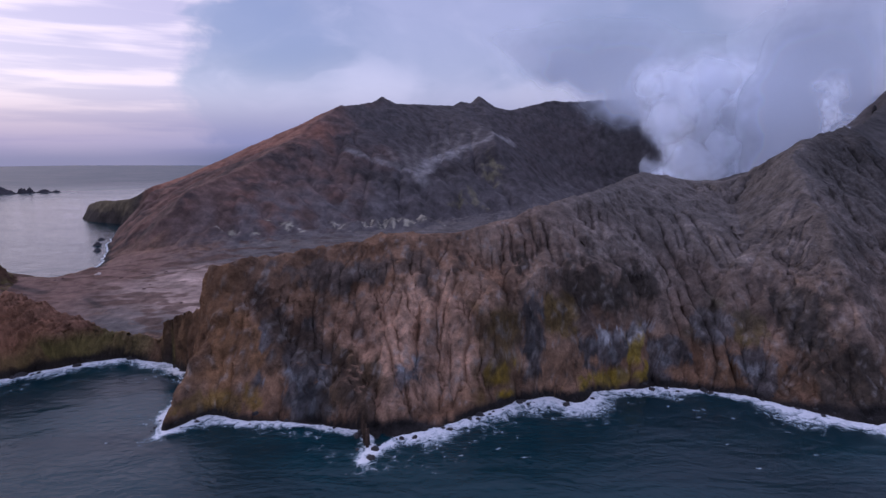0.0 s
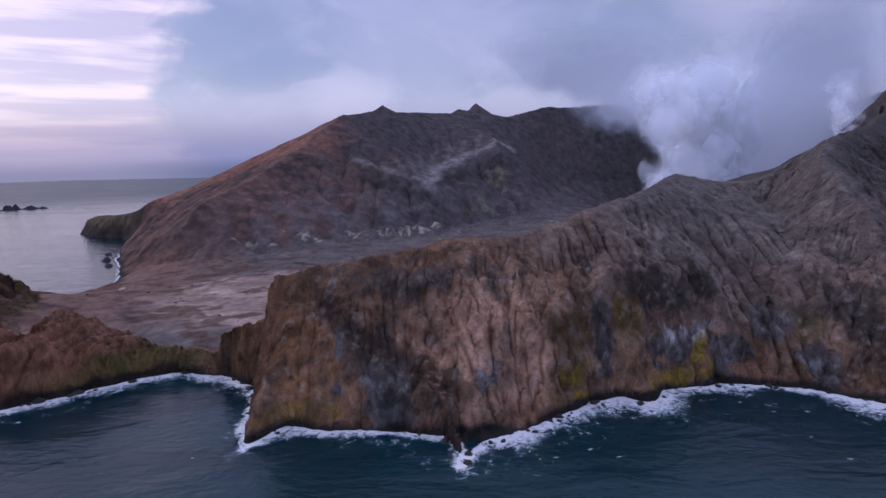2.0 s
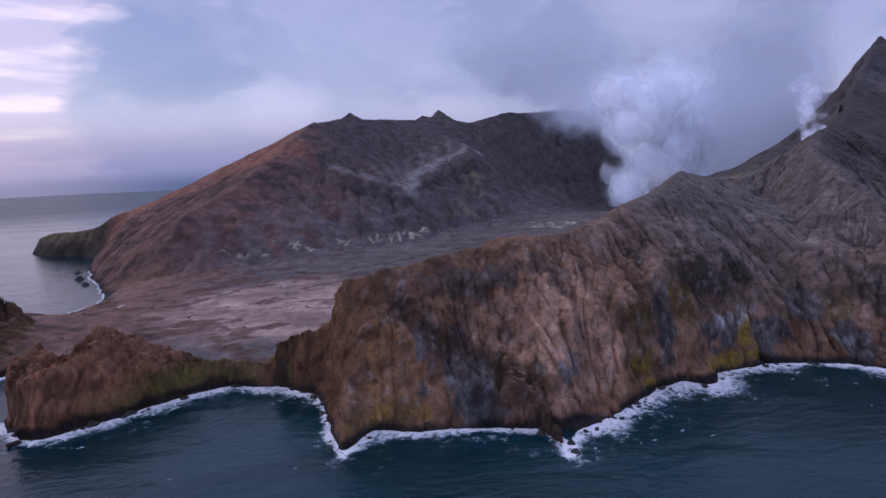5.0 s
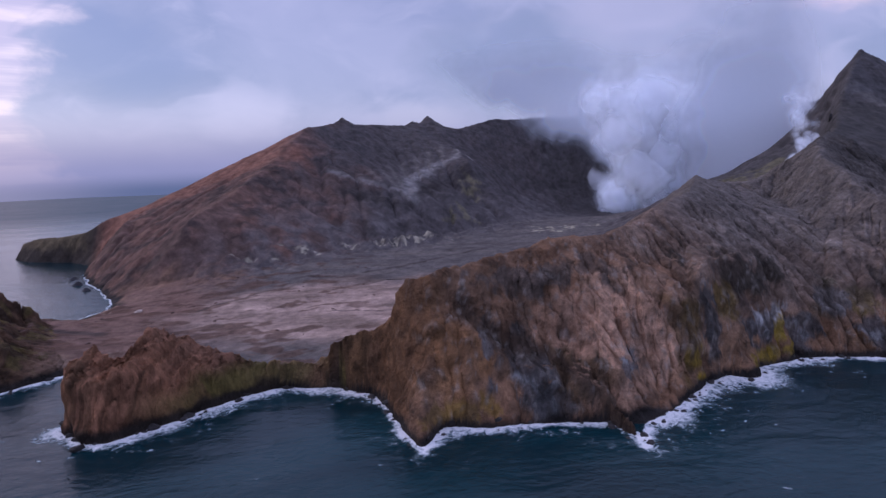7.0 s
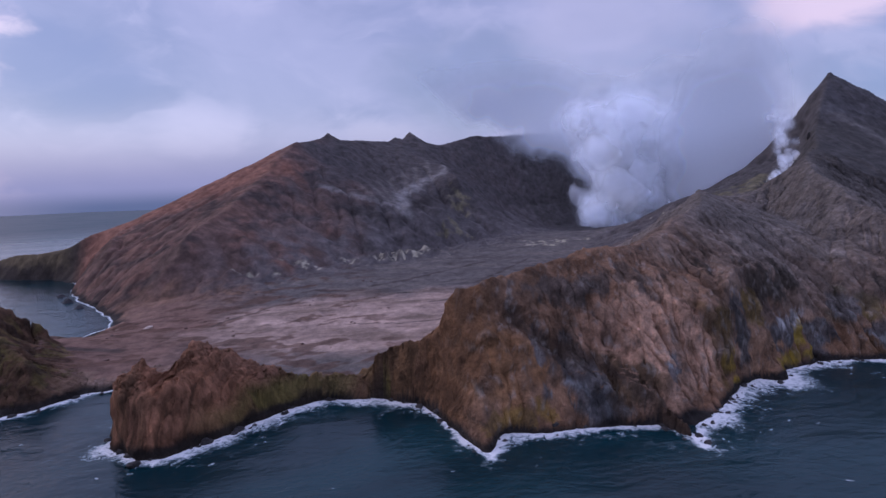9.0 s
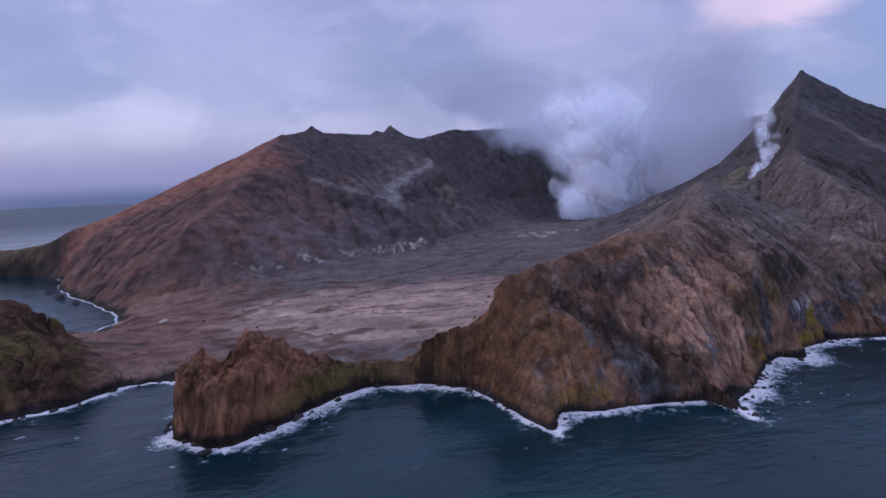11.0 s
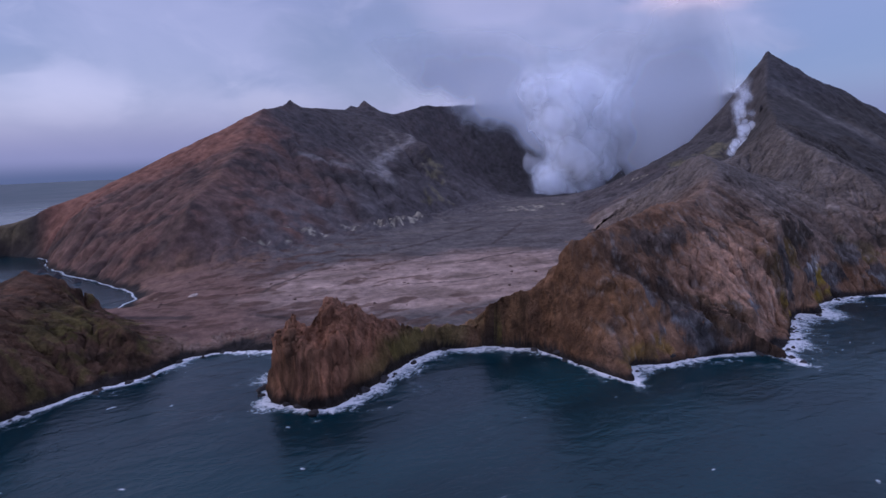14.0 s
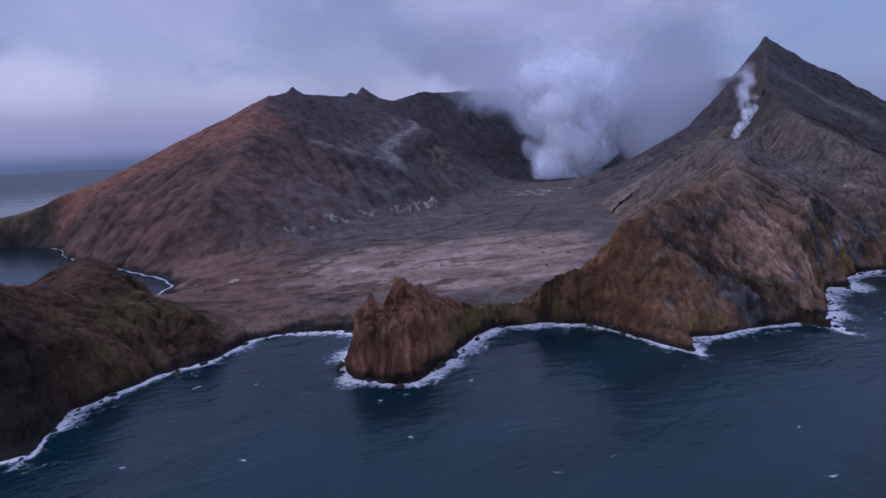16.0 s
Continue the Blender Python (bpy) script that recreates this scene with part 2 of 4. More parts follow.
RIM = [
    # crater wall behind the vent, up to the twin peaks, and down to the cape
    [(745, 903, 328), (800, 990, 262), (838, 1200, 245), (815, 1440, 262), (710, 1640, 280), (520, 1725, 288), (320, 1705, 280), (260, 1670, 272), (195, 1645, 254), (145, 1658, 264), (110, 1654, 289), (88, 1636, 268), (62, 1612, 275), (40, 1590, 262), (-60, 1510, 258), (-104, 1472, 258), (-131, 1449, 273), (-158, 1412, 256), (-180, 1370, 249), (-213, 1315, 243), (-290, 1297, 205), (-371, 1276, 170), (-450, 1256, 132), (-526, 1238, 98), (-600, 1222, 74), (-645, 1222, 44), (-690, 1252, 40), (-740, 1290, 38), (-776, 1316, 28), (-790, 1324, 10)],
]
SPURS = [
    # spur and shoulders of the mountain face
    [(-213, 1315, 243), (-270, 1180, 180), (-330, 1020, 122), (-384, 892, 87), (-400, 850, 50)],
    [(-526, 1238, 98), (-520, 1080, 70), (-490, 960, 40)],
    [(-60, 1510, 262), (-20, 1330, 172), (-18, 1111, 106)],
    [(110, 1654, 288), (130, 1500, 215), (120, 1255, 163), (104, 1149, 72)],
    [(-330, 1020, 122), (-200, 1060, 98), (-100, 1060, 92), (-18, 1100, 104), (60, 1120, 92)],
]
STACK_RIDGES = [
    # sea stack
    [(-360, 392, 27), (-356, 397, 36), (-349, 402, 43), (-343, 405, 46), (-339, 408, 31), (-335, 411, 30), (-329, 416, 43), (-318, 424, 49), (-306, 431, 44), (-297, 433, 38), (-285, 432, 31), (-263, 427, 19), (-244, 431, 15), (-228, 430, 14), (-212, 424, 14), (-202, 418, 16)],
    [(-356, 390, 30), (-349, 379, 28), (-334, 376, 31), (-317, 388, 34), (-292, 404, 25), (-268, 419, 14)],
    [(-349, 392, 38), (-336, 394, 29), (-318, 402, 42), (-302, 416, 36)],
]
WEST_RIDGES = [
    # promontory
    [(-440, 499, 24), (-468, 535, 32), (-500, 585, 50), (-518, 612, 58), (-540, 566, 49), (-556, 520, 62), (-564, 480, 75), (-560, 440, 60), (-548, 404, 24)],
    [(-518, 612, 60), (-538, 645, 46), (-552, 674, 16)],
    [(-518, 612, 57), (-500, 622, 52), (-484, 626, 42), (-474, 634, 25)],
    [(-500, 470, 26), (-530, 430, 40)],
]
RIDGES = HEADLAND_CREST + HEADLAND_RIBS + SUMMIT_RIDGES + RIM + SPURS + STACK_RIDGES + WEST_RIDGES
FOOT_FLATS = [
    # foot of the mountain
    [(-440, 815, 10), (-350, 805, 22), (-250, 850, 27), (-118, 936, 29), (0, 1000, 32), (104, 1065, 38), (250, 1090, 43), (312, 1078, 45), (330, 1040, 44)],
    # trough below the fumarole
    [(330, 648, 112), (395, 692, 112), (440, 728, 115), (474, 762, 117)],
    # lake basin behind the lip of the floor
    [(210, 1096, 43), (312, 1078, 45), (360, 1042, 47)],
    [(300, 1200, 30), (330, 1150, 30), (450, 1170, 24), (560, 1180, 24), (630, 1260, 24), (650, 1400, 24), (560, 1490, 24), (420, 1450, 24), (320, 1310, 28), (300, 1200, 30)],
    [(400, 1280, 22), (500, 1330, 22), (560, 1390, 22)],
    [(245, 1300, 62), (320, 1480, 74), (480, 1590, 78), (670, 1545, 80), (745, 1370, 82), (735, 1180, 82), (650, 1060, 80)],
]
FLOOR_FLATS = [
    # crater floor
    [(-430, 720, 9), (-300, 700, 13), (-150, 720, 18), (0, 780, 23), (120, 870, 29), (230, 980, 35)],
    [(-480, 665, 10), (-440, 590, 12), (-400, 545, 9), (-330, 530, 8), (-250, 500, 9), (-190, 470, 10)],
    [(-400, 640, 11), (-280, 600, 11), (-150, 580, 13), (-20, 630, 18), (80, 740, 25)],
    # beach bank behind the bay
    [(-400, 514, 5), (-370, 512, 4), (-335, 500, 4), (-280, 470, 7), (-234, 440, 6), (-208, 432, 6)],
    # foot of the headland on the crater side
    [(-182, 438, 11), (-120, 470, 14), (-50, 515, 18), (30, 570, 23), (100, 650, 27), (180, 770, 31), (250, 900, 35), (305, 970, 38)],
    [(-420, 520, 9), (-455, 520, 22), (-470, 600, 22), (-500, 660, 14)],
]
FLATS = FOOT_FLATS + FLOOR_FLATS


# ---- terrain arithmetic ----
LATTICE = np.random.default_rng(7).random((12, 256, 256))


def value_noise(x, y, k):
    t = LATTICE[k % 12]
    ix, iy = np.floor(x).astype(int), np.floor(y).astype(int)
    fx, fy = x - ix, y - iy
    fx, fy = fx * fx * fx * (fx * (fx * 6 - 15) + 10), fy * fy * fy * (fy * (fy * 6 - 15) + 10)
    a, b, c, d = t[iy % 256, ix % 256], t[iy % 256, (ix + 1) % 256], t[(iy + 1) % 256, ix % 256], t[(iy + 1) % 256, (ix + 1) % 256]
    return (a * (1 - fx) + b * fx) * (1 - fy) + (c * (1 - fx) + d * fx) * fy


def fbm(x, y, size, octaves=5, k=0, gain=0.5, ridged=False):
    """Noise of mean 0 within about -1 to 1; size is its largest wave in metres."""
    total, weight, f = 0.0, 0.0, 1.0 / size
    for o in range(octaves):
        c, s = math.cos(1.1 * o + k), math.sin(1.1 * o + k)
        n = 2 * value_noise((c * x - s * y) * f + 37.3 * o, (s * x + c * y) * f - 11.7 * o, k + o) - 1
        if ridged:
            n = 1 - 2 * np.abs(n)
        total, weight, f = total + n * gain ** o, weight + gain ** o, f * 2.03
    return total / weight * 1.4


CUBE = np.random.default_rng(19).random((48, 48, 48))


def rock_noise(x, y, z, size, octaves=4, shift=0.0, gain=0.55):
    """Ridged noise through space, mean about 0, for broken rock on steep faces."""
    total, weight, f = 0.0, 0.0, 1.0 / size
    for o in range(octaves):
        p = [x * f + shift + 7.1 * o, y * f - shift + 3.3 * o, z * f + 0.5 * shift + 5.7 * o]
        i = [np.floor(q).astype(int) for q in p]
        u = [q - k for q, k in zip(p, i)]
        u = [q * q * (3 - 2 * q) for q in u]
        lo, hi = [k % 48 for k in i], [(k + 1) % 48 for k in i]
        n = 0.0
        for a in (0, 1):
            for b in (0, 1):
                for c in (0, 1):
                    w = (u[0] if a else 1 - u[0]) * (u[1] if b else 1 - u[1]) * (u[2] if c else 1 - u[2])
                    n = n + w * CUBE[(hi if a else lo)[0], (hi if b else lo)[1], (hi if c else lo)[2]]
        total, weight, f = total + (1 - 4 * np.abs(n - 0.5) - 0.2) * gain ** o, weight + gain ** o, f * 2.07
    return total / weight * 1.3


def inside(poly, x, y):
    hit = np.zeros(x.shape, bool)
    for (x0, y0), (x1, y1) in zip(poly, poly[1:] + poly[:1]):
        if y0 != y1:
            hit ^= ((y0 > y) != (y1 > y)) & (x < (x1 - x0) * (y - y0) / (y1 - y0) + x0)
    return hit


def off_line(line, x, y, closed=False):
    best = np.full(x.shape, 1e9)
    pairs = zip(line, line[1:] + line[:1]) if closed else zip(line, line[1:])
    for (x0, y0, *_), (x1, y1, *_) in pairs:
        dx, dy = x1 - x0, y1 - y0
        u = np.clip(((x - x0) * dx + (y - y0) * dy) / (dx * dx + dy * dy), 0, 1)
        best = np.minimum(best, (x - x0 - u * dx) ** 2 + (y - y0 - u * dy) ** 2)
    return np.sqrt(best)


class Field:
    """A square grid of heights."""

    def __init__(self, x0, y0, x1, y1, step):
        self.step, self.x0, self.y0 = step, x0, y0
        self.nx, self.ny = int((x1 - x0) / step) + 1, int((y1 - y0) / step) + 1
        self.x, self.y = np.meshgrid(x0 + step * np.arange(self.nx), y0 + step * np.arange(self.ny))
        w = min(1.0, 12 / step)
        self.wx = self.x + w * (4.5 * fbm(self.x, self.y, 34, 4, 3))
        self.wy = self.y + w * (4.5 * fbm(self.x, self.y, 34, 4, 5))
        self.land = inside(COAST, self.wx, self.wy)
        self.off = off_line(COAST, self.wx, self.wy, True)
        self.z = np.zeros(self.x.shape)
        self.soft = 1.0

    def sample(self, other):
        """Heights of another field at this grid's points."""
        u = np.clip((self.x - other.x0) / other.step, 0, other.nx - 1.001)
        v = np.clip((self.y - other.y0) / other.step, 0, other.ny - 1.001)
        i, j = u.astype(int), v.astype(int)
        u, v, z = u - i, v - j, other.z
        return (z[j, i] * (1 - u) + z[j, i + 1] * u) * (1 - v) + (z[j + 1, i] * (1 - u) + z[j + 1, i + 1] * u) * v

    def relax(self, lines, rounds, omega=1.85):
        """A membrane stretched over the coast, the ridges and the flats."""
        total, count = np.zeros(self.x.shape), np.zeros(self.x.shape)
        for line in lines:
            for a, b in zip(line, line[1:]):
                steps = max(2, int(2 * math.dist(a[:2], b[:2]) / self.step))
                for s in range(steps + 1):
                    p = [a[q] + (b[q] - a[q]) * s / steps for q in range(3)]
                    i, j = round((p[0] - self.x0) / self.step), round((p[1] - self.y0) / self.step)
                    if 0 <= i < self.nx and 0 <= j < self.ny:
                        total[j, i] += p[2]
                        count[j, i] += 1
        held = count > 0
        z = np.where(held, total / np.maximum(count, 1), self.z)
        z = np.where(self.land | held, z, np.maximum(-14, -0.6 - 0.5 * self.off))
        free = self.land & ~held
        odd = (np.add.outer(np.arange(self.ny), np.arange(self.nx)) % 2).astype(bool)
        for turn_ in range(rounds):
            for half in (free & odd, free & ~odd):
                p = np.pad(z, 1, mode="edge")
                mean = (p[:-2, 1:-1] + p[2:, 1:-1] + p[1:-1, :-2] + p[1:-1, 2:]) / 4
                z = np.where(half, z + omega * (mean - z), z)
        self.z = z

    def erode(self, passes, depth, start):
        """Runs water down the slopes and cuts gullies where it gathers."""
        for one in range(passes):
            p = np.pad(self.z, 1, mode="edge")
            drops = []
            for dj in (-1, 0, 1):
                for di in (-1, 0, 1):
                    if di or dj:
                        n = p[1 + dj:1 + dj + self.ny, 1 + di:1 + di + self.nx]
                        drops.append((self.z - n) / (self.step * math.hypot(di, dj)))
            drops = np.array(drops)
            way_ = drops.argmax(0)
            steep = np.maximum(drops.max(0), 0)
            moves = [dj * self.nx + di for dj in (-1, 0, 1) for di in (-1, 0, 1) if di or dj]
            to = (np.arange(self.z.size).reshape(self.z.shape) + np.array(moves)[way_]).ravel()
            to = np.clip(to, 0, self.z.size - 1).tolist()
            run = (steep > 0).ravel().tolist()
            gather = [self.step ** 2] * self.z.size
            for k in np.argsort(-self.z, axis=None).tolist():
                if run[k]:
                    gather[to[k]] += gather[k]
            gather = np.array(gather).reshape(self.z.shape)
            cut = depth * np.clip(np.log(gather / start), 0, 3.4) * np.clip((steep - 0.16) * 2.6, 0, 1)
            cut *= np.clip(self.z / 8, 0, 1) * self.soft
            q = np.pad(cut, 1, mode="edge")
            cut = 0.7 * cut + 0.3 * (q[:-2, 1:-1] + q[2:, 1:-1] + q[1:-1, :-2] + q[1:-1, 2:]) / 4
            self.z = self.z - cut

    def slope(self):
        gy, gx = np.gradient(self.z, self.step)
        return np.hypot(gx, gy)


LINES = RIDGES + FLATS
coarse = None
for step, rounds in ((64, 60), (32, 60), (16, 60), (8, 70)):
    finer = Field(-1000, 200, 1350, 2200, step)
    if coarse:
        finer.z = finer.sample(coarse)
    finer.relax(LINES, rounds)
    coarse = finer

def unevenness(f, size):
    """Broken rock where it is steep, gentle waves where it is flat."""
    steep = np.clip((f.slope() - 0.12) / 0.6, 0, 1)
    shore = np.clip((f.off - 1) / 8, 0, 1) * f.land
    return shore * steep * (5.0 * fbm(f.x, f.y, size, 3, 1, 0.5, True) + 3.0 * fbm(f.x, f.y, size * 0.45, 3, 2))


def carve(step, box, rounds, depth, start, size):
    """Large gullies, cut on a wide grid: the change of height that they make."""
    f = Field(*box, step)
    f.z = f.sample(coarse)
    f.relax(LINES, rounds, 1.7)
    before = f.z.copy()
    f.z = f.z + unevenness(f, size)
    f.erode(3, depth, start)
    f.z = f.z - before
    return f


near = Field(-704, 256, 448, 708, 1.15)
near.z = near.sample(coarse)
near.relax(LINES, 70, 1.7)
near.z = near.z + near.sample(carve(4.4, (-740, 230, 490, 740), 60, 1.1, 120, 64))
far = Field(-848, 312, 1264, 2140, 3.5)
far.z = far.sample(coarse)
far.relax(LINES, 50, 1.7)
far.z = far.z + far.sample(carve(12.0, (-900, 260, 1320, 2200), 50, 1.2, 800, 150))
stack = Field(-384, 358, -226, 470, 0.7)
stack.z = stack.sample(near)
stack.relax(LINES, 90, 1.7)


def blob(x, y, cx, cy, rx, ry, k=0, rag=0.5, soft=0.4):
    """A ragged patch: 1 in its middle, 0 outside."""
    d = np.hypot((x - cx) / rx, (y - cy) / ry) + rag * fbm(x, y, min(rx, ry) * 1.2, 4, k)
    return np.clip((1.15 - d) / soft, 0, 1)


def lay(colour, f, tone):
    return colour + f[..., None] * (np.array(tone) - colour)


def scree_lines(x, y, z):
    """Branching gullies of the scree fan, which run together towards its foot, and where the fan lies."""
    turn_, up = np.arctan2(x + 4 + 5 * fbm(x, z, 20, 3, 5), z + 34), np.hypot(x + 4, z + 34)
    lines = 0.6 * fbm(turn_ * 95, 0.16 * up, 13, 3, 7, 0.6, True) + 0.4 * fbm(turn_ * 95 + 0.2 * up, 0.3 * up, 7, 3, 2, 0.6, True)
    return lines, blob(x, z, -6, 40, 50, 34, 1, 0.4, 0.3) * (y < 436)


def weather(f, fine, strength, start):
    """Small gullies, broken rock, and a low relief of channels and mounds on the flats."""
    steep = np.clip((f.slope() - 0.15) / 0.6, 0, 1)
    shore = np.clip(f.off / 5, 0, 1) * f.land
    wild = (0.35 + 0.65 * np.clip((f.slope() - 0.55) / 0.45, 0, 1)) * (1 - 0.7 * np.clip((f.z - 70) / 20, 0, 1))
    f.z = f.z + shore * steep * wild * (2.0 * fbm(f.x, f.y, 15 * fine, 4, 2, 0.55, True) + 1.6 * fbm(f.x, f.y, 26 * fine, 3, 9))
    f.erode(3, strength, start)
    f.z = f.z + shore * (0.25 + 0.7 * steep) * fbm(f.x, f.y, 6 * fine, 3, 4, 0.6)
    flow = fbm(0.4 * f.x + 0.3 * f.y, f.y - 0.2 * f.x, 38, 4, 8, 0.5, True)
    f.z = f.z + shore * (1 - steep) * np.clip(f.off / 30, 0, 1) * (1.3 * flow + 1.2 * np.maximum(fbm(f.x, f.y, 20, 3, 5), 0))


smooth_flank = np.clip((far.y - 1130 - 0.05 * (far.x + 300)) / 70, 0, 1) * np.clip((-170 - far.x) / 70, 0, 1)
lumpy = (1 - 0.85 * smooth_flank) * np.clip((far.slope() - 0.15) / 0.4, 0, 1) * np.clip((far.y - 760) / 120, 0, 1) * np.clip(far.off / 30, 0, 1)
far.z = far.z + lumpy * (5.5 * fbm(far.x, far.y, 62, 4, 7, 0.55) + 1.4 * fbm(far.x, far.y, 30, 3, 4, 0.55, True))
# hummocks along the foot of the mountain, and spiky bleached mounds among them
foot = np.clip(1.4 - off_line([(-330, 815), (-200, 880), (-100, 925), (20, 985), (130, 1040)], far.x, far.y) / 45, 0, 1)
far.z = far.z + foot * 4.5 * np.maximum(fbm(far.x, far.y, 22, 4, 3, 0.6, True), -0.3)
for mx, my, mr in ((-128, 922, 16), (-100, 928, 14), (-76, 934, 18), (-50, 944, 15), (-22, 958, 17)):
    far.z = far.z + 9 * np.exp(-((far.x - mx) ** 2 + (far.y - my) ** 2) / mr ** 2) * (0.6 + 0.8 * fbm(far.x, far.y, 11, 3, 6, 0.6, True))
fan, where = scree_lines(near.x, near.y, near.z)
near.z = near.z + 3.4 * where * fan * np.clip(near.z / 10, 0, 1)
near.soft = np.clip(1 - 0.65 * np.clip((near.slope() - 0.8) / 0.5, 0, 1) + where, 0, 1)
weather(near, 1.0, 0.95, 10)
weather(far, 2.2, 0.9, 90)
ribs = fbm(stack.x - 0.5 * stack.y, stack.y * 0.3, 8, 4, 3, 0.6, True)
stack.z = stack.z + np.clip(stack.off / 4, 0, 1) * stack.land * np.clip(stack.z / 12, 0, 1) * (5.0 * ribs + 2.2 * fbm(stack.x, stack.y, 12, 4, 6, 0.6, True))
stack.erode(2, 0.35, 6)


# ---- cover of the ground ----
FLOOR_RIM = [(-470, 700), (-500, 640), (-455, 560), (-410, 520), (-350, 500), (-290, 475), (-240, 440), (-205, 430), (-180, 440), (-120, 470), (-50, 515), (30, 570), (100, 650), (180, 770), (250, 900), (305, 970), (362, 1040), (312, 1080), (210, 1098), (104, 1068), (0, 1004), (-118, 940), (-250, 853), (-350, 808), (-445, 815), (-458, 745)]


def streak(x, y, line, width, k):
    """A ragged band along a line of the plan."""
    return np.clip(1.3 - off_line(line, x, y) / width - 0.6 * fbm(x, y, 3 * width, 4, k), 0, 1)


# stained and differently coloured rock in the sea cliffs, and painted overhang shade: along the cliff, height, half
# width, half height, colour
STAINS_SEAWARD = [
    (-128, 33, 17, 24, (0.26, 0.135, 0.07)), (-132, 8, 24, 6, (0.25, 0.15, 0.05)), (-60, 74, 40, 8, (0.115, 0.09, 0.082)), (-20, 79, 24, 6, (0.12, 0.085, 0.07)),
    (-62, 22, 20, 13, (0.105, 0.066, 0.036)), (-46, 16, 12, 12, (0.085, 0.055, 0.032)),
    (39, 30, 16, 28, (0.125, 0.08, 0.03)), (38, 18, 8, 11, (0.33, 0.21, 0.012)), (24, 40, 5, 20, (0.16, 0.10, 0.06)),
]
STAINS_AND_SHADE_SHELTERED = [
    # the first two patches put an overhang's shade into the rock colour
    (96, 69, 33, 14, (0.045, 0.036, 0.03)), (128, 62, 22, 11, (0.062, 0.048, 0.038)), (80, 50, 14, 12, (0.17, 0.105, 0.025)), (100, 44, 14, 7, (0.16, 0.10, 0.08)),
    (130, 20, 9, 15, (0.30, 0.21, 0.03)), (117, 8, 20, 5, (0.27, 0.185, 0.025)), (168, 30, 16, 16, (0.125, 0.085, 0.05)),
    (193, 49, 6, 7, (0.30, 0.25, 0.13)), (209, 38, 9, 8, (0.18, 0.12, 0.03)), (206, 9, 24, 7, (0.15, 0.085, 0.05)), (254, 16, 26, 26, (0.06, 0.05, 0.043)), (240, 48, 16, 14, (0.075, 0.062, 0.054)),
]
# faces of grey, pale-flecked rock
GREY_FACES = [(-88, 24, 15, 18, 0.75), (-74, 9, 13, 8, 0.55), (-104, 42, 7, 8, 0.9), (60, 32, 6, 26, 0.7), (109, 24, 13, 9, 0.75), (119, 33, 19, 4, 1.9), (152, 19, 11, 11, 0.75), (188, 38, 10, 7, 1.05), (209, 18, 10, 10, 0.75), (-18, 26, 7, 4, 1.15)]


# dry channels and low banks on the crater floor
CHANNELS = [([(-330, 648), (-321, 659), (-297, 686), (-272, 709)], 3.0, 1), ([(-235, 760), (-221, 763), (-190, 752)], 4.0, 2), ([(-110, 648), (-61, 654), (-20, 655)], 2.5, 3), ([(-195, 596), (-149, 578), (-100, 571)], 2.0, 4), ([(-475, 630), (-441, 606), (-405, 588)], 7.0, 5), ([(-405, 512), (-385, 512), (-355, 505)], 4.0, 6), ([(-345, 565), (-318, 540)], 4.0, 7), ([(-150, 760), (-60, 800), (40, 860)], 3.5, 8), ([(-20, 720), (60, 800), (110, 850)], 3.0, 9)]


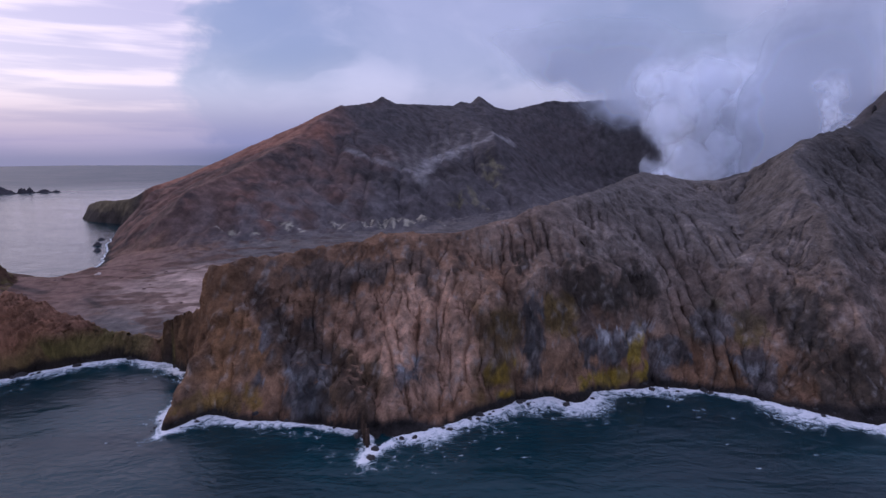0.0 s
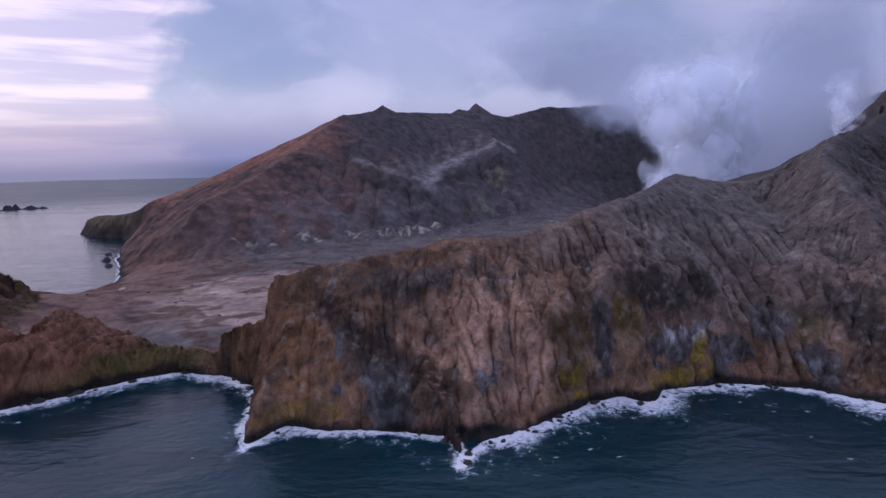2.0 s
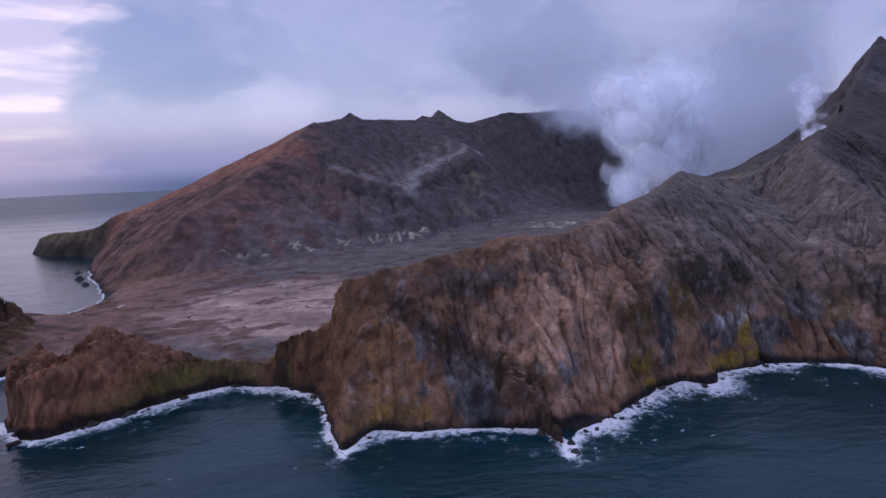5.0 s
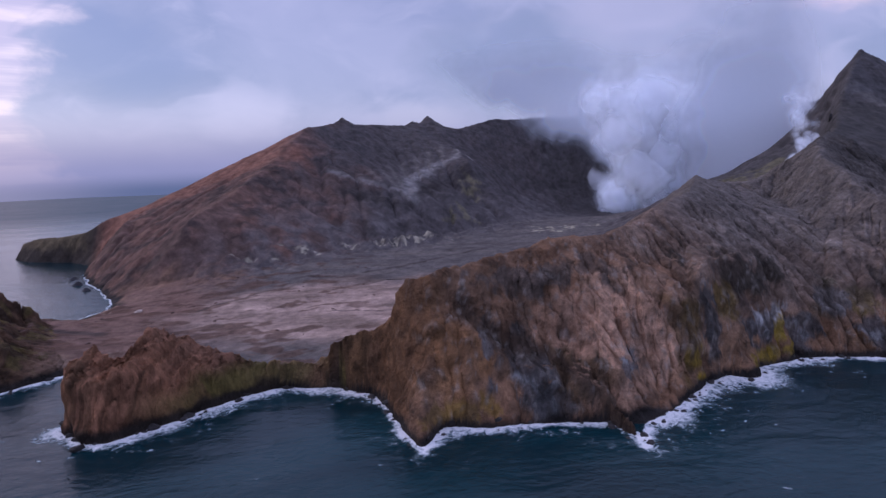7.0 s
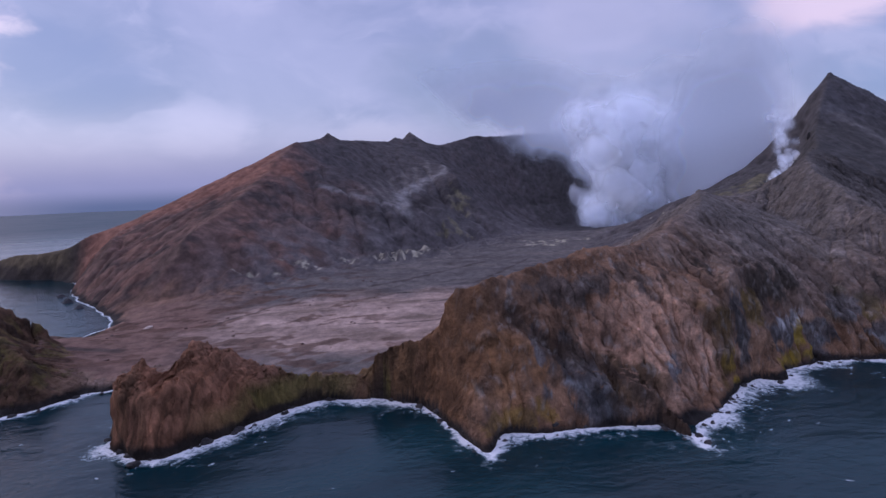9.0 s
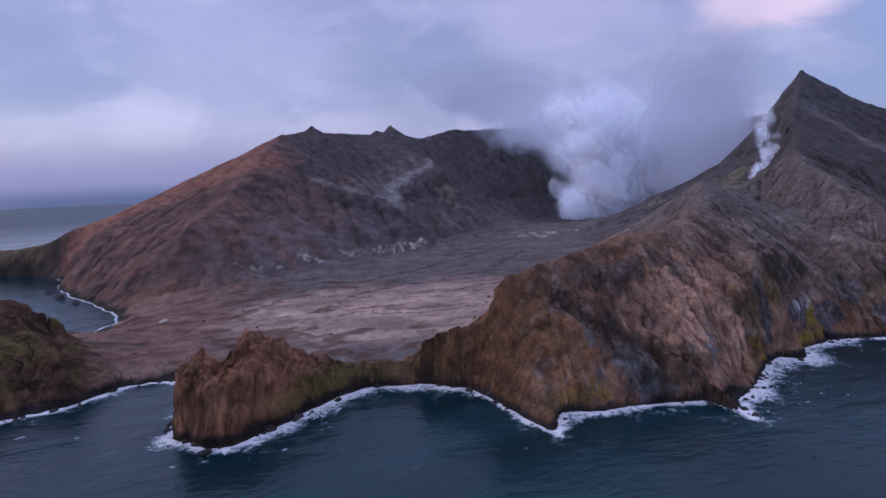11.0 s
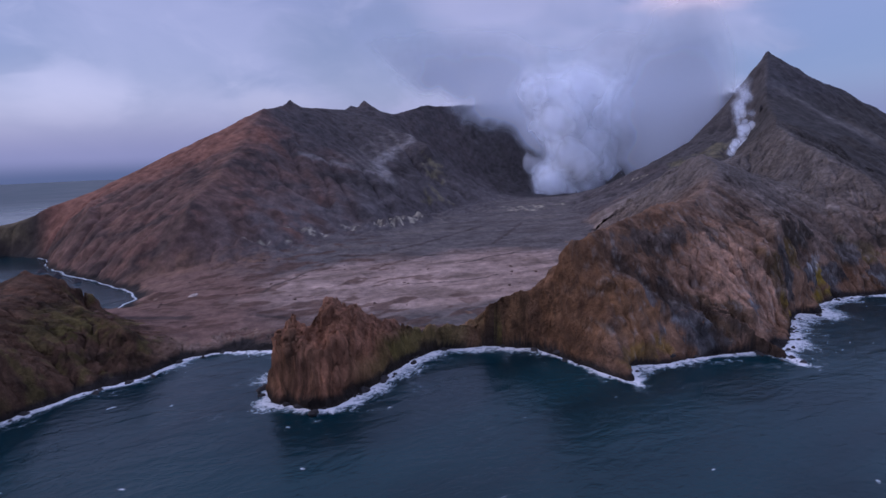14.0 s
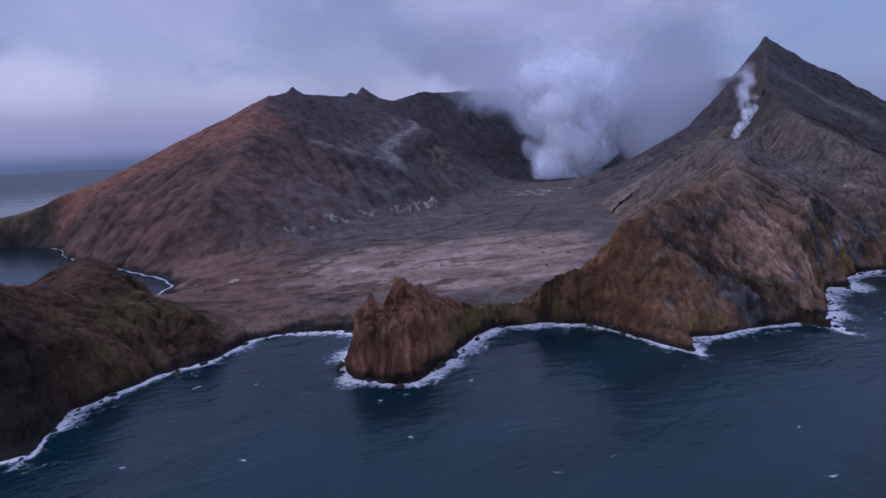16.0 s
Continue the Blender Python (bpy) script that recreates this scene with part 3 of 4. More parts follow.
def cover(f):
    x, y, z, s = f.x, f.y, f.z, f.slope()
    big, mid, small = fbm(x, y, 140, 4, 2), fbm(x, y, 30, 4, 6), fbm(x + 0.4 * z, y + 0.5 * z, 11, 4, 3)
    c = np.zeros((*x.shape, 3)) + (0.235, 0.128, 0.08)
    c = lay(c, np.clip(0.5 + mid, 0, 1) * 0.6, (0.32, 0.19, 0.125))
    c = lay(c, np.clip(big * 1.2, 0, 1) * 0.6, (0.14, 0.085, 0.06))
    c = lay(c, np.clip(small * 1.5 - 0.1, 0, 1) * 0.55, (0.115, 0.07, 0.05))
    # dry pale scree in the middle of the headland
    c = lay(c, 0.85 * blob(x, z, -12, 38, 50, 26, 1, 0.5, 0.3), (0.40, 0.235, 0.165))
    # ashy upper slopes towards the summit
    ash = np.clip((x + 50) / 180, 0, 1) * np.clip((z - 54 + 10 * mid) / 30, 0, 1)
    c = lay(c, ash * 0.9, (0.172, 0.133, 0.118))
    c = lay(c, ash * np.clip(mid * 1.6, 0, 1) * 0.6, (0.225, 0.175, 0.15))
    c = lay(c, np.clip((x - 250 + 40 * mid) / 120, 0, 1) * (y < 800) * 0.7, (0.098, 0.084, 0.08))
    c = lay(c, np.clip((x - 345 + 60 * mid) / 140, 0, 1) * 0.93, (0.044, 0.046, 0.053))
    c = lay(c, np.clip((x - 330) / 30, 0, 1) * np.clip((y - 790) / 40, 0, 1) * np.clip(0.4 + mid, 0, 1) * (x < 620) * 0.7, (0.075, 0.07, 0.045))
    for line, w, k in (([(640, 815), (668, 750), (660, 705), (690, 660), (760, 600)], 18, 3), ([(345, 562), (318, 546), (303, 540)], 4, 5)):
        c = lay(c, 0.65 * streak(x, y, line, w, k), (0.135, 0.135, 0.15))
    # run-out lines of the scree, gully shade put into the colour (pale ribs, dark creases), and the dark rib below it
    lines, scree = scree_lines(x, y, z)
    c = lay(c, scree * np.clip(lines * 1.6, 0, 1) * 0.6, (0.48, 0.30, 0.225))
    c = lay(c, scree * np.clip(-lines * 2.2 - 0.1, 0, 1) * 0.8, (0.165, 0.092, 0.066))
    cliff = (y < 436) * np.clip((x + 165) / 10, 0, 1) * np.clip((s - 0.25) * 3, 0, 1)
    for k, (cx, cz, rx, rz, tone) in enumerate(STAINS_SEAWARD + STAINS_AND_SHADE_SHELTERED):
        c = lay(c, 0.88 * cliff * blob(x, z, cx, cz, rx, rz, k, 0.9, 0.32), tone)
    flecks, gashes = fbm(x + 0.3 * y, z, 6.5, 4, 2, 0.6), fbm(0.8 * x - 0.5 * z, 0.5 * z + 0.3 * x, 7, 4, 6, 0.6)
    for k, (cx, cz, rx, rz, pale) in enumerate(GREY_FACES):
        grey = cliff * blob(x, z, cx, cz, rx, rz, k + 3, 1.0, 0.2)
        c = lay(c, 0.85 * grey, (0.125 * pale, 0.122 * pale, 0.135 * pale))
        c = lay(c, grey * np.clip(3.2 * flecks - 0.5, 0, 1) * 0.85, (min(0.6, 0.27 * pale), min(0.6, 0.275 * pale), min(0.6, 0.30 * pale)))
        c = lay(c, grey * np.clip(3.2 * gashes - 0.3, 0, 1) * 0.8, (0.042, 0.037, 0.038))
    # dark rock of the rib, with the shade of its overhanging edge painted in
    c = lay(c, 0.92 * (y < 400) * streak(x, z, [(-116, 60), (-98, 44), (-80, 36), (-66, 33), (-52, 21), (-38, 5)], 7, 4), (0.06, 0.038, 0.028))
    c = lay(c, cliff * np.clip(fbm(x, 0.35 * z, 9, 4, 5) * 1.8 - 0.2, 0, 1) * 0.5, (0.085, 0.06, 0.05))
    c = lay(c, 0.85 * blob(x, y, -192, 416, 24, 14, 5), (0.115, 0.068, 0.03))
    c = lay(c, 0.5 * blob(x, y, -158, 370, 30, 40, 7), (0.175, 0.088, 0.045))
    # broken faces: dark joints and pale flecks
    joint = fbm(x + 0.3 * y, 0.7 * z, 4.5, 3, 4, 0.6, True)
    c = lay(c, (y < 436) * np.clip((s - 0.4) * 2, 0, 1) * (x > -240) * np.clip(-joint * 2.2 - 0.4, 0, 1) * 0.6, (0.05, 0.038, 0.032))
    c = lay(c, cliff * np.clip(fbm(x, z, 3.5, 3, 8) * 2.5 - 1.0, 0, 1) * 0.45, (0.30, 0.27, 0.26))
    c = lay(c, 0.65 * blob(x, y, -172, 395, 40, 45, 4), (0.115, 0.062, 0.036))
    patch = fbm(x + 0.3 * y, 0.85 * z + 0.2 * x, 17, 5, 7, 0.6)
    c = c * (1.2 + 0.42 * np.clip(patch, -1, 1) * (y < 470) * np.clip((s - 0.2) * 3, 0, 1))[..., None]
    # the whole landward side is greyer
    drab = np.clip((x - 30 + 25 * mid) / 130, 0, 1) * (y < 800) * np.clip((z - 18) / 25, 0, 1)
    c = c + (0.6 * drab)[..., None] * (c.mean(2)[..., None] * np.array((1.13, 0.97, 0.92)) - c)
    # pinnacle, promontory, and their thin green cover
    pin = ((x < -238) & (x > -382) & (y < 460)) * 1.0
    c = lay(c, 0.85 * pin, (0.31, 0.14, 0.083))
    c = lay(c, 0.7 * pin * np.clip((-338 - x + 5 * mid) / 6, 0, 1), (0.13, 0.078, 0.05))
    columns = fbm(x - 0.4 * y, 0.06 * z, 5, 4, 8, 0.6, True)
    c = lay(c, pin * np.clip(columns * 1.6, 0, 1) * 0.5, (0.42, 0.205, 0.135))
    c = lay(c, pin * np.clip(-columns * 1.8 - 0.1, 0, 1) * 0.75, (0.075, 0.04, 0.027))
    c = lay(c, pin * np.clip(fbm(x, 0.3 * z + 0.4 * y, 7, 4, 2) * 1.6, 0, 1) * 0.4, (0.095, 0.055, 0.035))
    c = lay(c, pin * np.clip((22 - z + 8 * mid) / 9, 0, 1) * np.clip((x + 325) / 30, 0, 1) * 0.75, (0.14, 0.105, 0.04))
    west = np.clip((-405 - x) / 30, 0, 1) * (y < 690)
    c = lay(c, 0.9 * west, (0.10, 0.058, 0.040))
    c = lay(c, west * np.clip(small * 1.8, 0, 1) * 0.8, (0.045, 0.03, 0.022))
    c = lay(c, west * np.clip(1.6 * fbm(x, y, 26, 4, 8) - 0.1, 0, 1) * np.clip((z - 30) / 15, 0, 1) * 0.8, (0.17, 0.085, 0.055))
    c = lay(c, west * np.clip(2.2 * fbm(x, y, 34, 4, 3) + 0.25, 0, 1) * np.clip((46 - z) / 16, 0, 1) * np.clip((1.2 - s) * 2, 0, 1) * 0.85, (0.095, 0.078, 0.022))
    c = lay(c, west * np.clip(3 * fbm(x, y, 9, 3, 5) - 0.4, 0, 1) * np.clip((50 - z) / 16, 0, 1) * 0.6, (0.15, 0.12, 0.045))
    # seaward corner nearly black: vignette and shade put into the rock colour
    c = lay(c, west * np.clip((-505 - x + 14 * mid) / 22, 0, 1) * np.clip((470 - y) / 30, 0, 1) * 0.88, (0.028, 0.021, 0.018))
    c = lay(c, 0.85 * ((x < -190) & (x > -300) & (y > 405) & (y < 450)) * np.clip((24 - z) / 8, 0, 1) * np.clip(0.8 + mid, 0, 1), (0.165, 0.13, 0.042))
    # mountain: red-brown flank, grey inner wall
    back = np.clip((y - 770 + 30 * mid) / 60, 0, 1)
    left = back * (x < 420)
    c = lay(c, left * 0.92, (0.138, 0.078, 0.068))
    c = lay(c, left * np.clip(mid * 1.5, 0, 1) * 0.6, (0.185, 0.095, 0.07))
    c = lay(c, left * np.clip(-mid * 1.5, 0, 1) * 0.6, (0.085, 0.058, 0.052))
    c = lay(c, left * np.clip(2.6 * fbm(x, y + 0.8 * z, 52, 5, 3, 0.6) - 0.1, 0, 1) * 0.75, (0.06, 0.044, 0.043))
    c = lay(c, left * np.clip(2.6 * fbm(x, y + 0.8 * z, 38, 5, 8, 0.6) - 0.5, 0, 1) * 0.6, (0.21, 0.105, 0.082))
    c = lay(c, left * np.clip((y - 1130 - 0.05 * (x + 300) + 40 * mid) / 70, 0, 1) * np.clip((-170 - x + 40 * mid) / 70, 0, 1) * np.clip((x + 640) / 60, 0, 1) * 0.9, (0.26, 0.112, 0.078))
    c = lay(c, np.clip((-585 - x) / 30, 0, 1) * (y > 1100), (0.048, 0.038, 0.034))
    c = lay(c, back * np.clip((x + 260 + 90 * big) / 130, 0, 1) * 0.9, (0.078, 0.072, 0.08))
    c = lay(c, left * np.clip((100 - z + 25 * mid) / 50, 0, 1) * np.clip((x + 440) / 160, 0, 1) * np.clip(0.75 + mid, 0, 1) * 0.85, (0.125, 0.112, 0.122))
    # slip of pale grey mud in the bowl, with its feeders
    c = lay(c, 0.5 * blob(x, y, 0, 1350, 120, 130, 6, 0.4), (0.095, 0.082, 0.085))
    c = lay(c, 0.8 * streak(x, y, [(-150, 1092), (-105, 1080), (-50, 1050), (-35, 1070), (12, 1150), (107, 1235)], 17, 8), (0.042, 0.036, 0.038))
    for line, w, k in (([(170, 1440), (100, 1302), (40, 1264), (-15, 1190), (-32, 1110), (-30, 1080)], 15, 2), ([(-170, 1156), (-120, 1138), (-85, 1122), (-50, 1114), (-34, 1100)], 9, 3)):
        c = lay(c, (0.75 if w > 10 else 0.4) * streak(x, y, line, w, k), (0.285, 0.27, 0.285))
    for top, toe, k in (((-98, 1190), (-76, 1126), 1), ((-72, 1215), (-55, 1126), 2), ((-50, 1250), (-42, 1130), 3), ((-18, 1296), (-22, 1200), 4), ((20, 1330), (6, 1236), 5), ((52, 1360), (36, 1262), 6), ((101, 1440), (72, 1290), 7)):
        c = lay(c, 0.32 * streak(x, y, [top, toe], 7, k), (0.25, 0.225, 0.22))
    for cx, cy, rx, ry, k in ((112, 1165, 22, 46, 4), (60, 1078, 30, 26, 5), (480, 800, 60, 40, 7)):
        c = lay(c, 0.5 * blob(x, y, cx, cy, rx, ry, k, 0.9) * np.clip(0.45 + 2.4 * fbm(x, y, 13, 4, 6, 0.6), 0, 1), (0.21, 0.185, 0.095))
    c = lay(c, np.clip((-615 - x) / 30, 0, 1) * (y > 1150) * np.clip((z - 18 + 10 * mid) / 10, 0, 1) * 0.8, (0.145, 0.112, 0.066))
    # crater floor: pale silt by the bay, rust towards the isthmus, dark ash inland
    flat = np.clip((0.5 - s) * 4, 0, 1) * np.clip((14 * mid + 30 - off_line(FLOOR_RIM, x, y, True) * np.where(inside(FLOOR_RIM, x, y), -1, 1)) / 40, 0, 1)
    tone = np.zeros((*x.shape, 3)) + (0.135, 0.121, 0.125)
    flow = fbm(0.3 * x - 0.1 * y, y + 0.3 * x, 20, 4, 9)
    tone = lay(tone, np.clip(flow * 1.5, 0, 1) * 0.5, (0.165, 0.14, 0.13))
    tone = lay(tone, np.clip(-flow * 1.5 - 0.1, 0, 1) * 0.6, (0.08, 0.066, 0.062))
    tone = lay(tone, np.clip((-270 - x + 50 * big) / 90, 0, 1) * 0.85, (0.205, 0.120, 0.10))
    silt = blob(x, y, -165, 585, 210, 115, 3, 0.45)
    tone = lay(tone, silt * 0.9, (0.36, 0.262, 0.235))
    tone = lay(tone, silt * np.clip(flow * 1.8, 0, 1) * 0.6, (0.50, 0.37, 0.335))
    tone = lay(tone, silt * np.clip(-flow * 2 - 0.2, 0, 1) * 0.6, (0.17, 0.125, 0.105))
    pits = np.clip((fbm(0.6 * x, y, 16, 3, 4) - 0.25) * 4, 0, 1) * np.clip((-120 - x) / 60, 0, 1)
    tone = lay(tone, 0.7 * pits, (0.10, 0.055, 0.042))
    for line, w, k in CHANNELS:
        tone = lay(tone, 0.8 * streak(x, y, line, w, k), (0.062, 0.048, 0.046))
    c = c + flat[..., None] * (tone - c)
    # hummocks of sulphur-bleached rock at the foot of the wall
    for cx, cy, rx, ry, k in ((-115, 925, 30, 12, 6), (-70, 936, 34, 14, 7), (-24, 958, 28, 12, 1), (-230, 885, 26, 9, 8), (-300, 850, 20, 8, 2), (200, 975, 55, 26, 9), (388, 870, 12, 10, 3), (375, 902, 9, 7, 5)):
        c = lay(c, 0.8 * np.clip(blob(x, y, cx, cy, rx, ry, k, 1.0) * (3.4 * fbm(x, y, 7, 3, k + 4, 0.6) - 0.2), 0, 1), (0.46, 0.42, 0.33))
    # black sand and wet rock at the waterline
    c = lay(c, np.clip((5.6 + 2.8 * mid - z) / 2.5, 0, 1), (0.03, 0.026, 0.026))
    c = lay(c, 0.85 * pin * np.clip((7 + 5 * small - z) / 3, 0, 1), (0.032, 0.025, 0.022))
    up = np.clip((y - 400) / 90, 0, 1) * (1 - flat) * (1 - west) * np.where(y < 780, 0.36 + 0.16 * np.clip((y - 440) / 60, 0, 1), 0.16)
    dull = c.mean(2)[..., None] * np.array((1.07, 0.985, 0.985))
    c = c + up[..., None] * (dull - c)
    return c * (1.0, 0.98, 0.9)


def region_mesh(name, f, keep, stuff, label, category, kind="structure", crag=1.0):
    """The part of a field within keep, as one mesh with its cover."""
    quad = keep[:-1, :-1]
    used = np.zeros(f.x.shape, bool)
    for dj in (0, 1):
        for di in (0, 1):
            used[dj:f.ny - 1 + dj, di:f.nx - 1 + di] |= quad
    number = np.full(f.x.shape, -1)
    number[used] = np.arange(used.sum())
    j, i = np.nonzero(quad)
    faces = np.stack([number[j, i], number[j, i + 1], number[j + 1, i + 1], number[j + 1, i]], 1)
    gy, gx = np.gradient(f.z, f.step)
    gx, gy, wide = gx[used], gy[used], max(1.0, f.step / 1.1)
    x, y, z, steep = f.x[used], f.y[used], f.z[used], np.hypot(gx, gy)
    s = np.clip((steep - 0.5) / 1.2, 0, 1) * np.clip(z / 6, 0, 1)
    broken = np.clip((steep - 0.35) / 0.7, 0, 1) * np.clip(z / 4, 0, 1) * crag * (1 - 0.6 * np.clip((z - 68) / 20, 0, 1))
    push = broken * (2.5 * rock_noise(x, y, 0.8 * z, 17 * wide, 5, 2.3) + 0.8 * rock_noise(x, y, z, 4.5 * wide, 3, 8.9)) / np.sqrt(1 + steep ** 2)
    px = x - push * gx + s * 2.2 * fbm(x + 0.9 * z, y - 0.6 * z, 13, 4, 3)
    py = y - push * gy + s * 2.2 * fbm(x - 0.8 * z, y + 0.9 * z, 13, 4, 7)
    points = np.stack([px, py, z + push], -1)
    me = bpy.data.meshes.new(name)
    me.vertices.add(len(points))
    me.vertices.foreach_set("co", points.ravel())
    me.loops.add(faces.size)
    me.loops.foreach_set("vertex_index", faces.ravel())
    me.polygons.add(len(faces))
    me.polygons.foreach_set("loop_start", np.arange(0, faces.size, 4))
    me.update(calc_edges=True)
    me.polygons.foreach_set("use_smooth", np.ones(len(faces), bool))
    tint = me.attributes.new("cover", "FLOAT_COLOR", "POINT")
    tint.data.foreach_set("color", np.concatenate([f.tint[used], np.ones((len(points), 1))], 1).ravel())
    me.materials.append(stuff)
    ob = new(name, me)
    return tagged(ob, label, category, "", kind)


for f in (near, far, stack):
    f.tint = cover(f)

wet = near.z > -5
on_stack = (near.x > -382) & (near.x < -240) & (near.y < 452)
on_west = (near.x < -415 - 0.42 * np.maximum(near.y - 515, 0) + 5 * fbm(near.x, near.y, 20, 3, 2)) & (near.y < 690)
on_floor = inside(FLOOR_RIM, near.x, near.y) & ~on_west & ~on_stack
pinnacle = tagged(new("sea_pinnacle"), "jagged rust-brown rock pinnacle standing in the bay surf", "rock", "", "thing")
pinnacle.location = (-320, 410, 0)
bpy.context.view_layer.update()
rock_of = (stack.z > -3) & (stack.x < -237) & (stack.y < 455)
cut_a, cut_b = stack.x < -335 + 0.5 * (stack.y - 410), stack.x > -283
for part_name, which in (("lesser_spire", cut_a), ("main_spire", ~cut_a & ~cut_b), ("landward_ridge", ~cut_a & cut_b)):
    piece = region_mesh(part_name, stack, rock_of & which, M_COLUMNS, "", "", "")
    piece.parent = pinnacle
    piece.matrix_parent_inverse = pinnacle.matrix_world.inverted()
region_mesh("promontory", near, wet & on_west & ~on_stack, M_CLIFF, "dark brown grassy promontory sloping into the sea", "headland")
region_mesh("crater_floor", near, wet & on_floor, M_FLOOR, "pale ash and silt flats of the crater floor", "ground")
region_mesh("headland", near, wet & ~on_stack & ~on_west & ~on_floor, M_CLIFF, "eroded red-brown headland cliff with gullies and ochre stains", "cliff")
wet = (far.z > -5) & ~((far.x > -704) & (far.x < 442) & (far.y < 702))
on_floor = inside(FLOOR_RIM, far.x, far.y)
on_cone = (far.x > 330) & (far.y < 1000 + 0.2 * (far.x - 340))
region_mesh("crater_floor_inland", far, wet & on_floor, M_FLOOR, "grey ash plain leading to the steaming vent", "ground")
region_mesh("volcano_cone", far, wet & on_cone & ~on_floor, M_SLOPE, "dark ash cone with a pointed summit", "volcano", crag=0.5)
region_mesh("crater_mountain", far, wet & ~on_cone & ~on_floor, M_SLOPE, "red-brown crater rim mountain with twin peaks", "mountain", crag=0.5)

# ---- sea ----
def sea_disc():
    bm = bmesh.new()
    rings = [0, 120, 260, 420, 620, 900, 1300, 1900, 2700, 3800, 5400]
    last = None
    for r in rings:
        row = [bm.verts.new((-230 + r * math.sin(a * math.tau / 96), 500 + r * math.cos(a * math.tau / 96), 0)) for a in range(96)] if r else [bm.verts.new((-230, 500, 0))]
        if last:
            for a in range(96):
                b = (a + 1) % 96
                bm.faces.new((last[0], row[b], row[a]) if len(last) == 1 else (last[a], last[b], row[b], row[a]))
        last = row
    bmesh.ops.recalc_face_normals(bm, faces=bm.faces)
    me = bpy.data.meshes.new("sea")
    bm.to_mesh(me)
    bm.free()
    if me.polygons[0].normal.z < 0:
        me.flip_normals()
    me.materials.append(M_SEA)
    return tagged(new("sea", me), "dark teal sea with a light swell", "sea", "", "structure")


sea_disc()


def surf(x0, y0, x1, y1, step, calm, label):
    """Broken water along a stretch of coast, thinning out towards the sea."""
    f = Field(x0, y0, x1, y1, step)
    exposed = np.clip((f.x + 170) / 40, 0, 1) * 3 + np.clip((f.x - 30) / 60, 0, 1) * 8 + 13 + 6 * np.clip((f.x + 350) / 20, 0, 1) * np.clip((-190 - f.x) / 30, 0, 1)
    tip = 1 - 0.6 * np.exp(-((f.x + 37) ** 2 + (f.y - 282) ** 2) / 22 ** 2)
    reach = calm * exposed * tip * (1 + 0.9 * fbm(f.x, f.y, 36, 4, 4))
    foam = np.clip(1.15 - f.off / np.maximum(reach, 2.5), 0, 1)
    trail = np.clip(1.0 - f.off / (reach * 2.8 + 6), 0, 1) * np.clip(fbm(f.x, f.y, 16, 4, 6, 0.6, True), 0, 1)
    foam = np.maximum(foam, 0.55 * trail)
    f.z = np.maximum(0.06 + 0.55 * foam * (0.6 + 0.5 * fbm(f.x, f.y, 5, 3, 1)), 0.05)
    f.tint = np.repeat(foam[..., None], 3, 2)
    keep = (~f.land & (f.off < 46 * calm)) | (f.land & (f.off < 3))
    ob = region_mesh("surf_foam", f, keep, M_FOAM, label, "sea foam", "stuff")
    level = np.zeros(len(ob.data.vertices) * 4)
    ob.data.attributes["cover"].data.foreach_get("color", level)
    ob.data.attributes.new("foam", "FLOAT", "POINT").data.foreach_set("value", level[::4].copy())
    return ob


surf(-612, 262, 330, 520, 1.2, 0.85, "white surf breaking along the foot of the cliffs")
surf(-640, 670, -430, 1150, 1.6, 0.15, "thin white surf on the far bay's beach")


def whitecaps():
    rnd = random.Random(21)
    points, faces, level = [], [], []
    while len(faces) < 46 * 32:
        x, y = rnd.uniform(-640, 260), rnd.uniform(150, 440)
        d = off_line(COAST, np.array([x]), np.array([y]), True)[0]
        if inside(COAST, np.array([x]), np.array([y]))[0] or d < 12:
            continue
        long_, wide, a = rnd.uniform(1.6, 4.8), rnd.uniform(0.6, 1.5), rnd.uniform(-0.5, 0.3)
        first = len(points)
        for j in range(5):
            for i in range(9):
                u, v = i / 4 - 1, j / 2 - 1
                bend = 0.5 * wide * math.sin(2 * u + 5 * a)
                px, py = u * long_, v * wide + bend
                points.append((x + px * math.cos(a) - py * math.sin(a), y + px * math.sin(a) + py * math.cos(a), 0.05 + 0.2 * max(0, 1 - u * u - v * v)))
                level.append(max(0.0, 0.8 * (1 - u * u - v * v)))
        faces += [(first + j * 9 + i, first + j * 9 + i + 1, first + j * 9 + i + 10, first + j * 9 + i + 9) for j in range(4) for i in range(8)]
    me = bpy.data.meshes.new("whitecaps")
    me.from_pydata(points, [], faces)
    me.attributes.new("foam", "FLOAT", "POINT").data.foreach_set("value", level)
    me.materials.append(M_FOAM)
    tagged(new("whitecaps", me), "small white crests scattered on the sea", "sea foam", "", "stuff")


whitecaps()


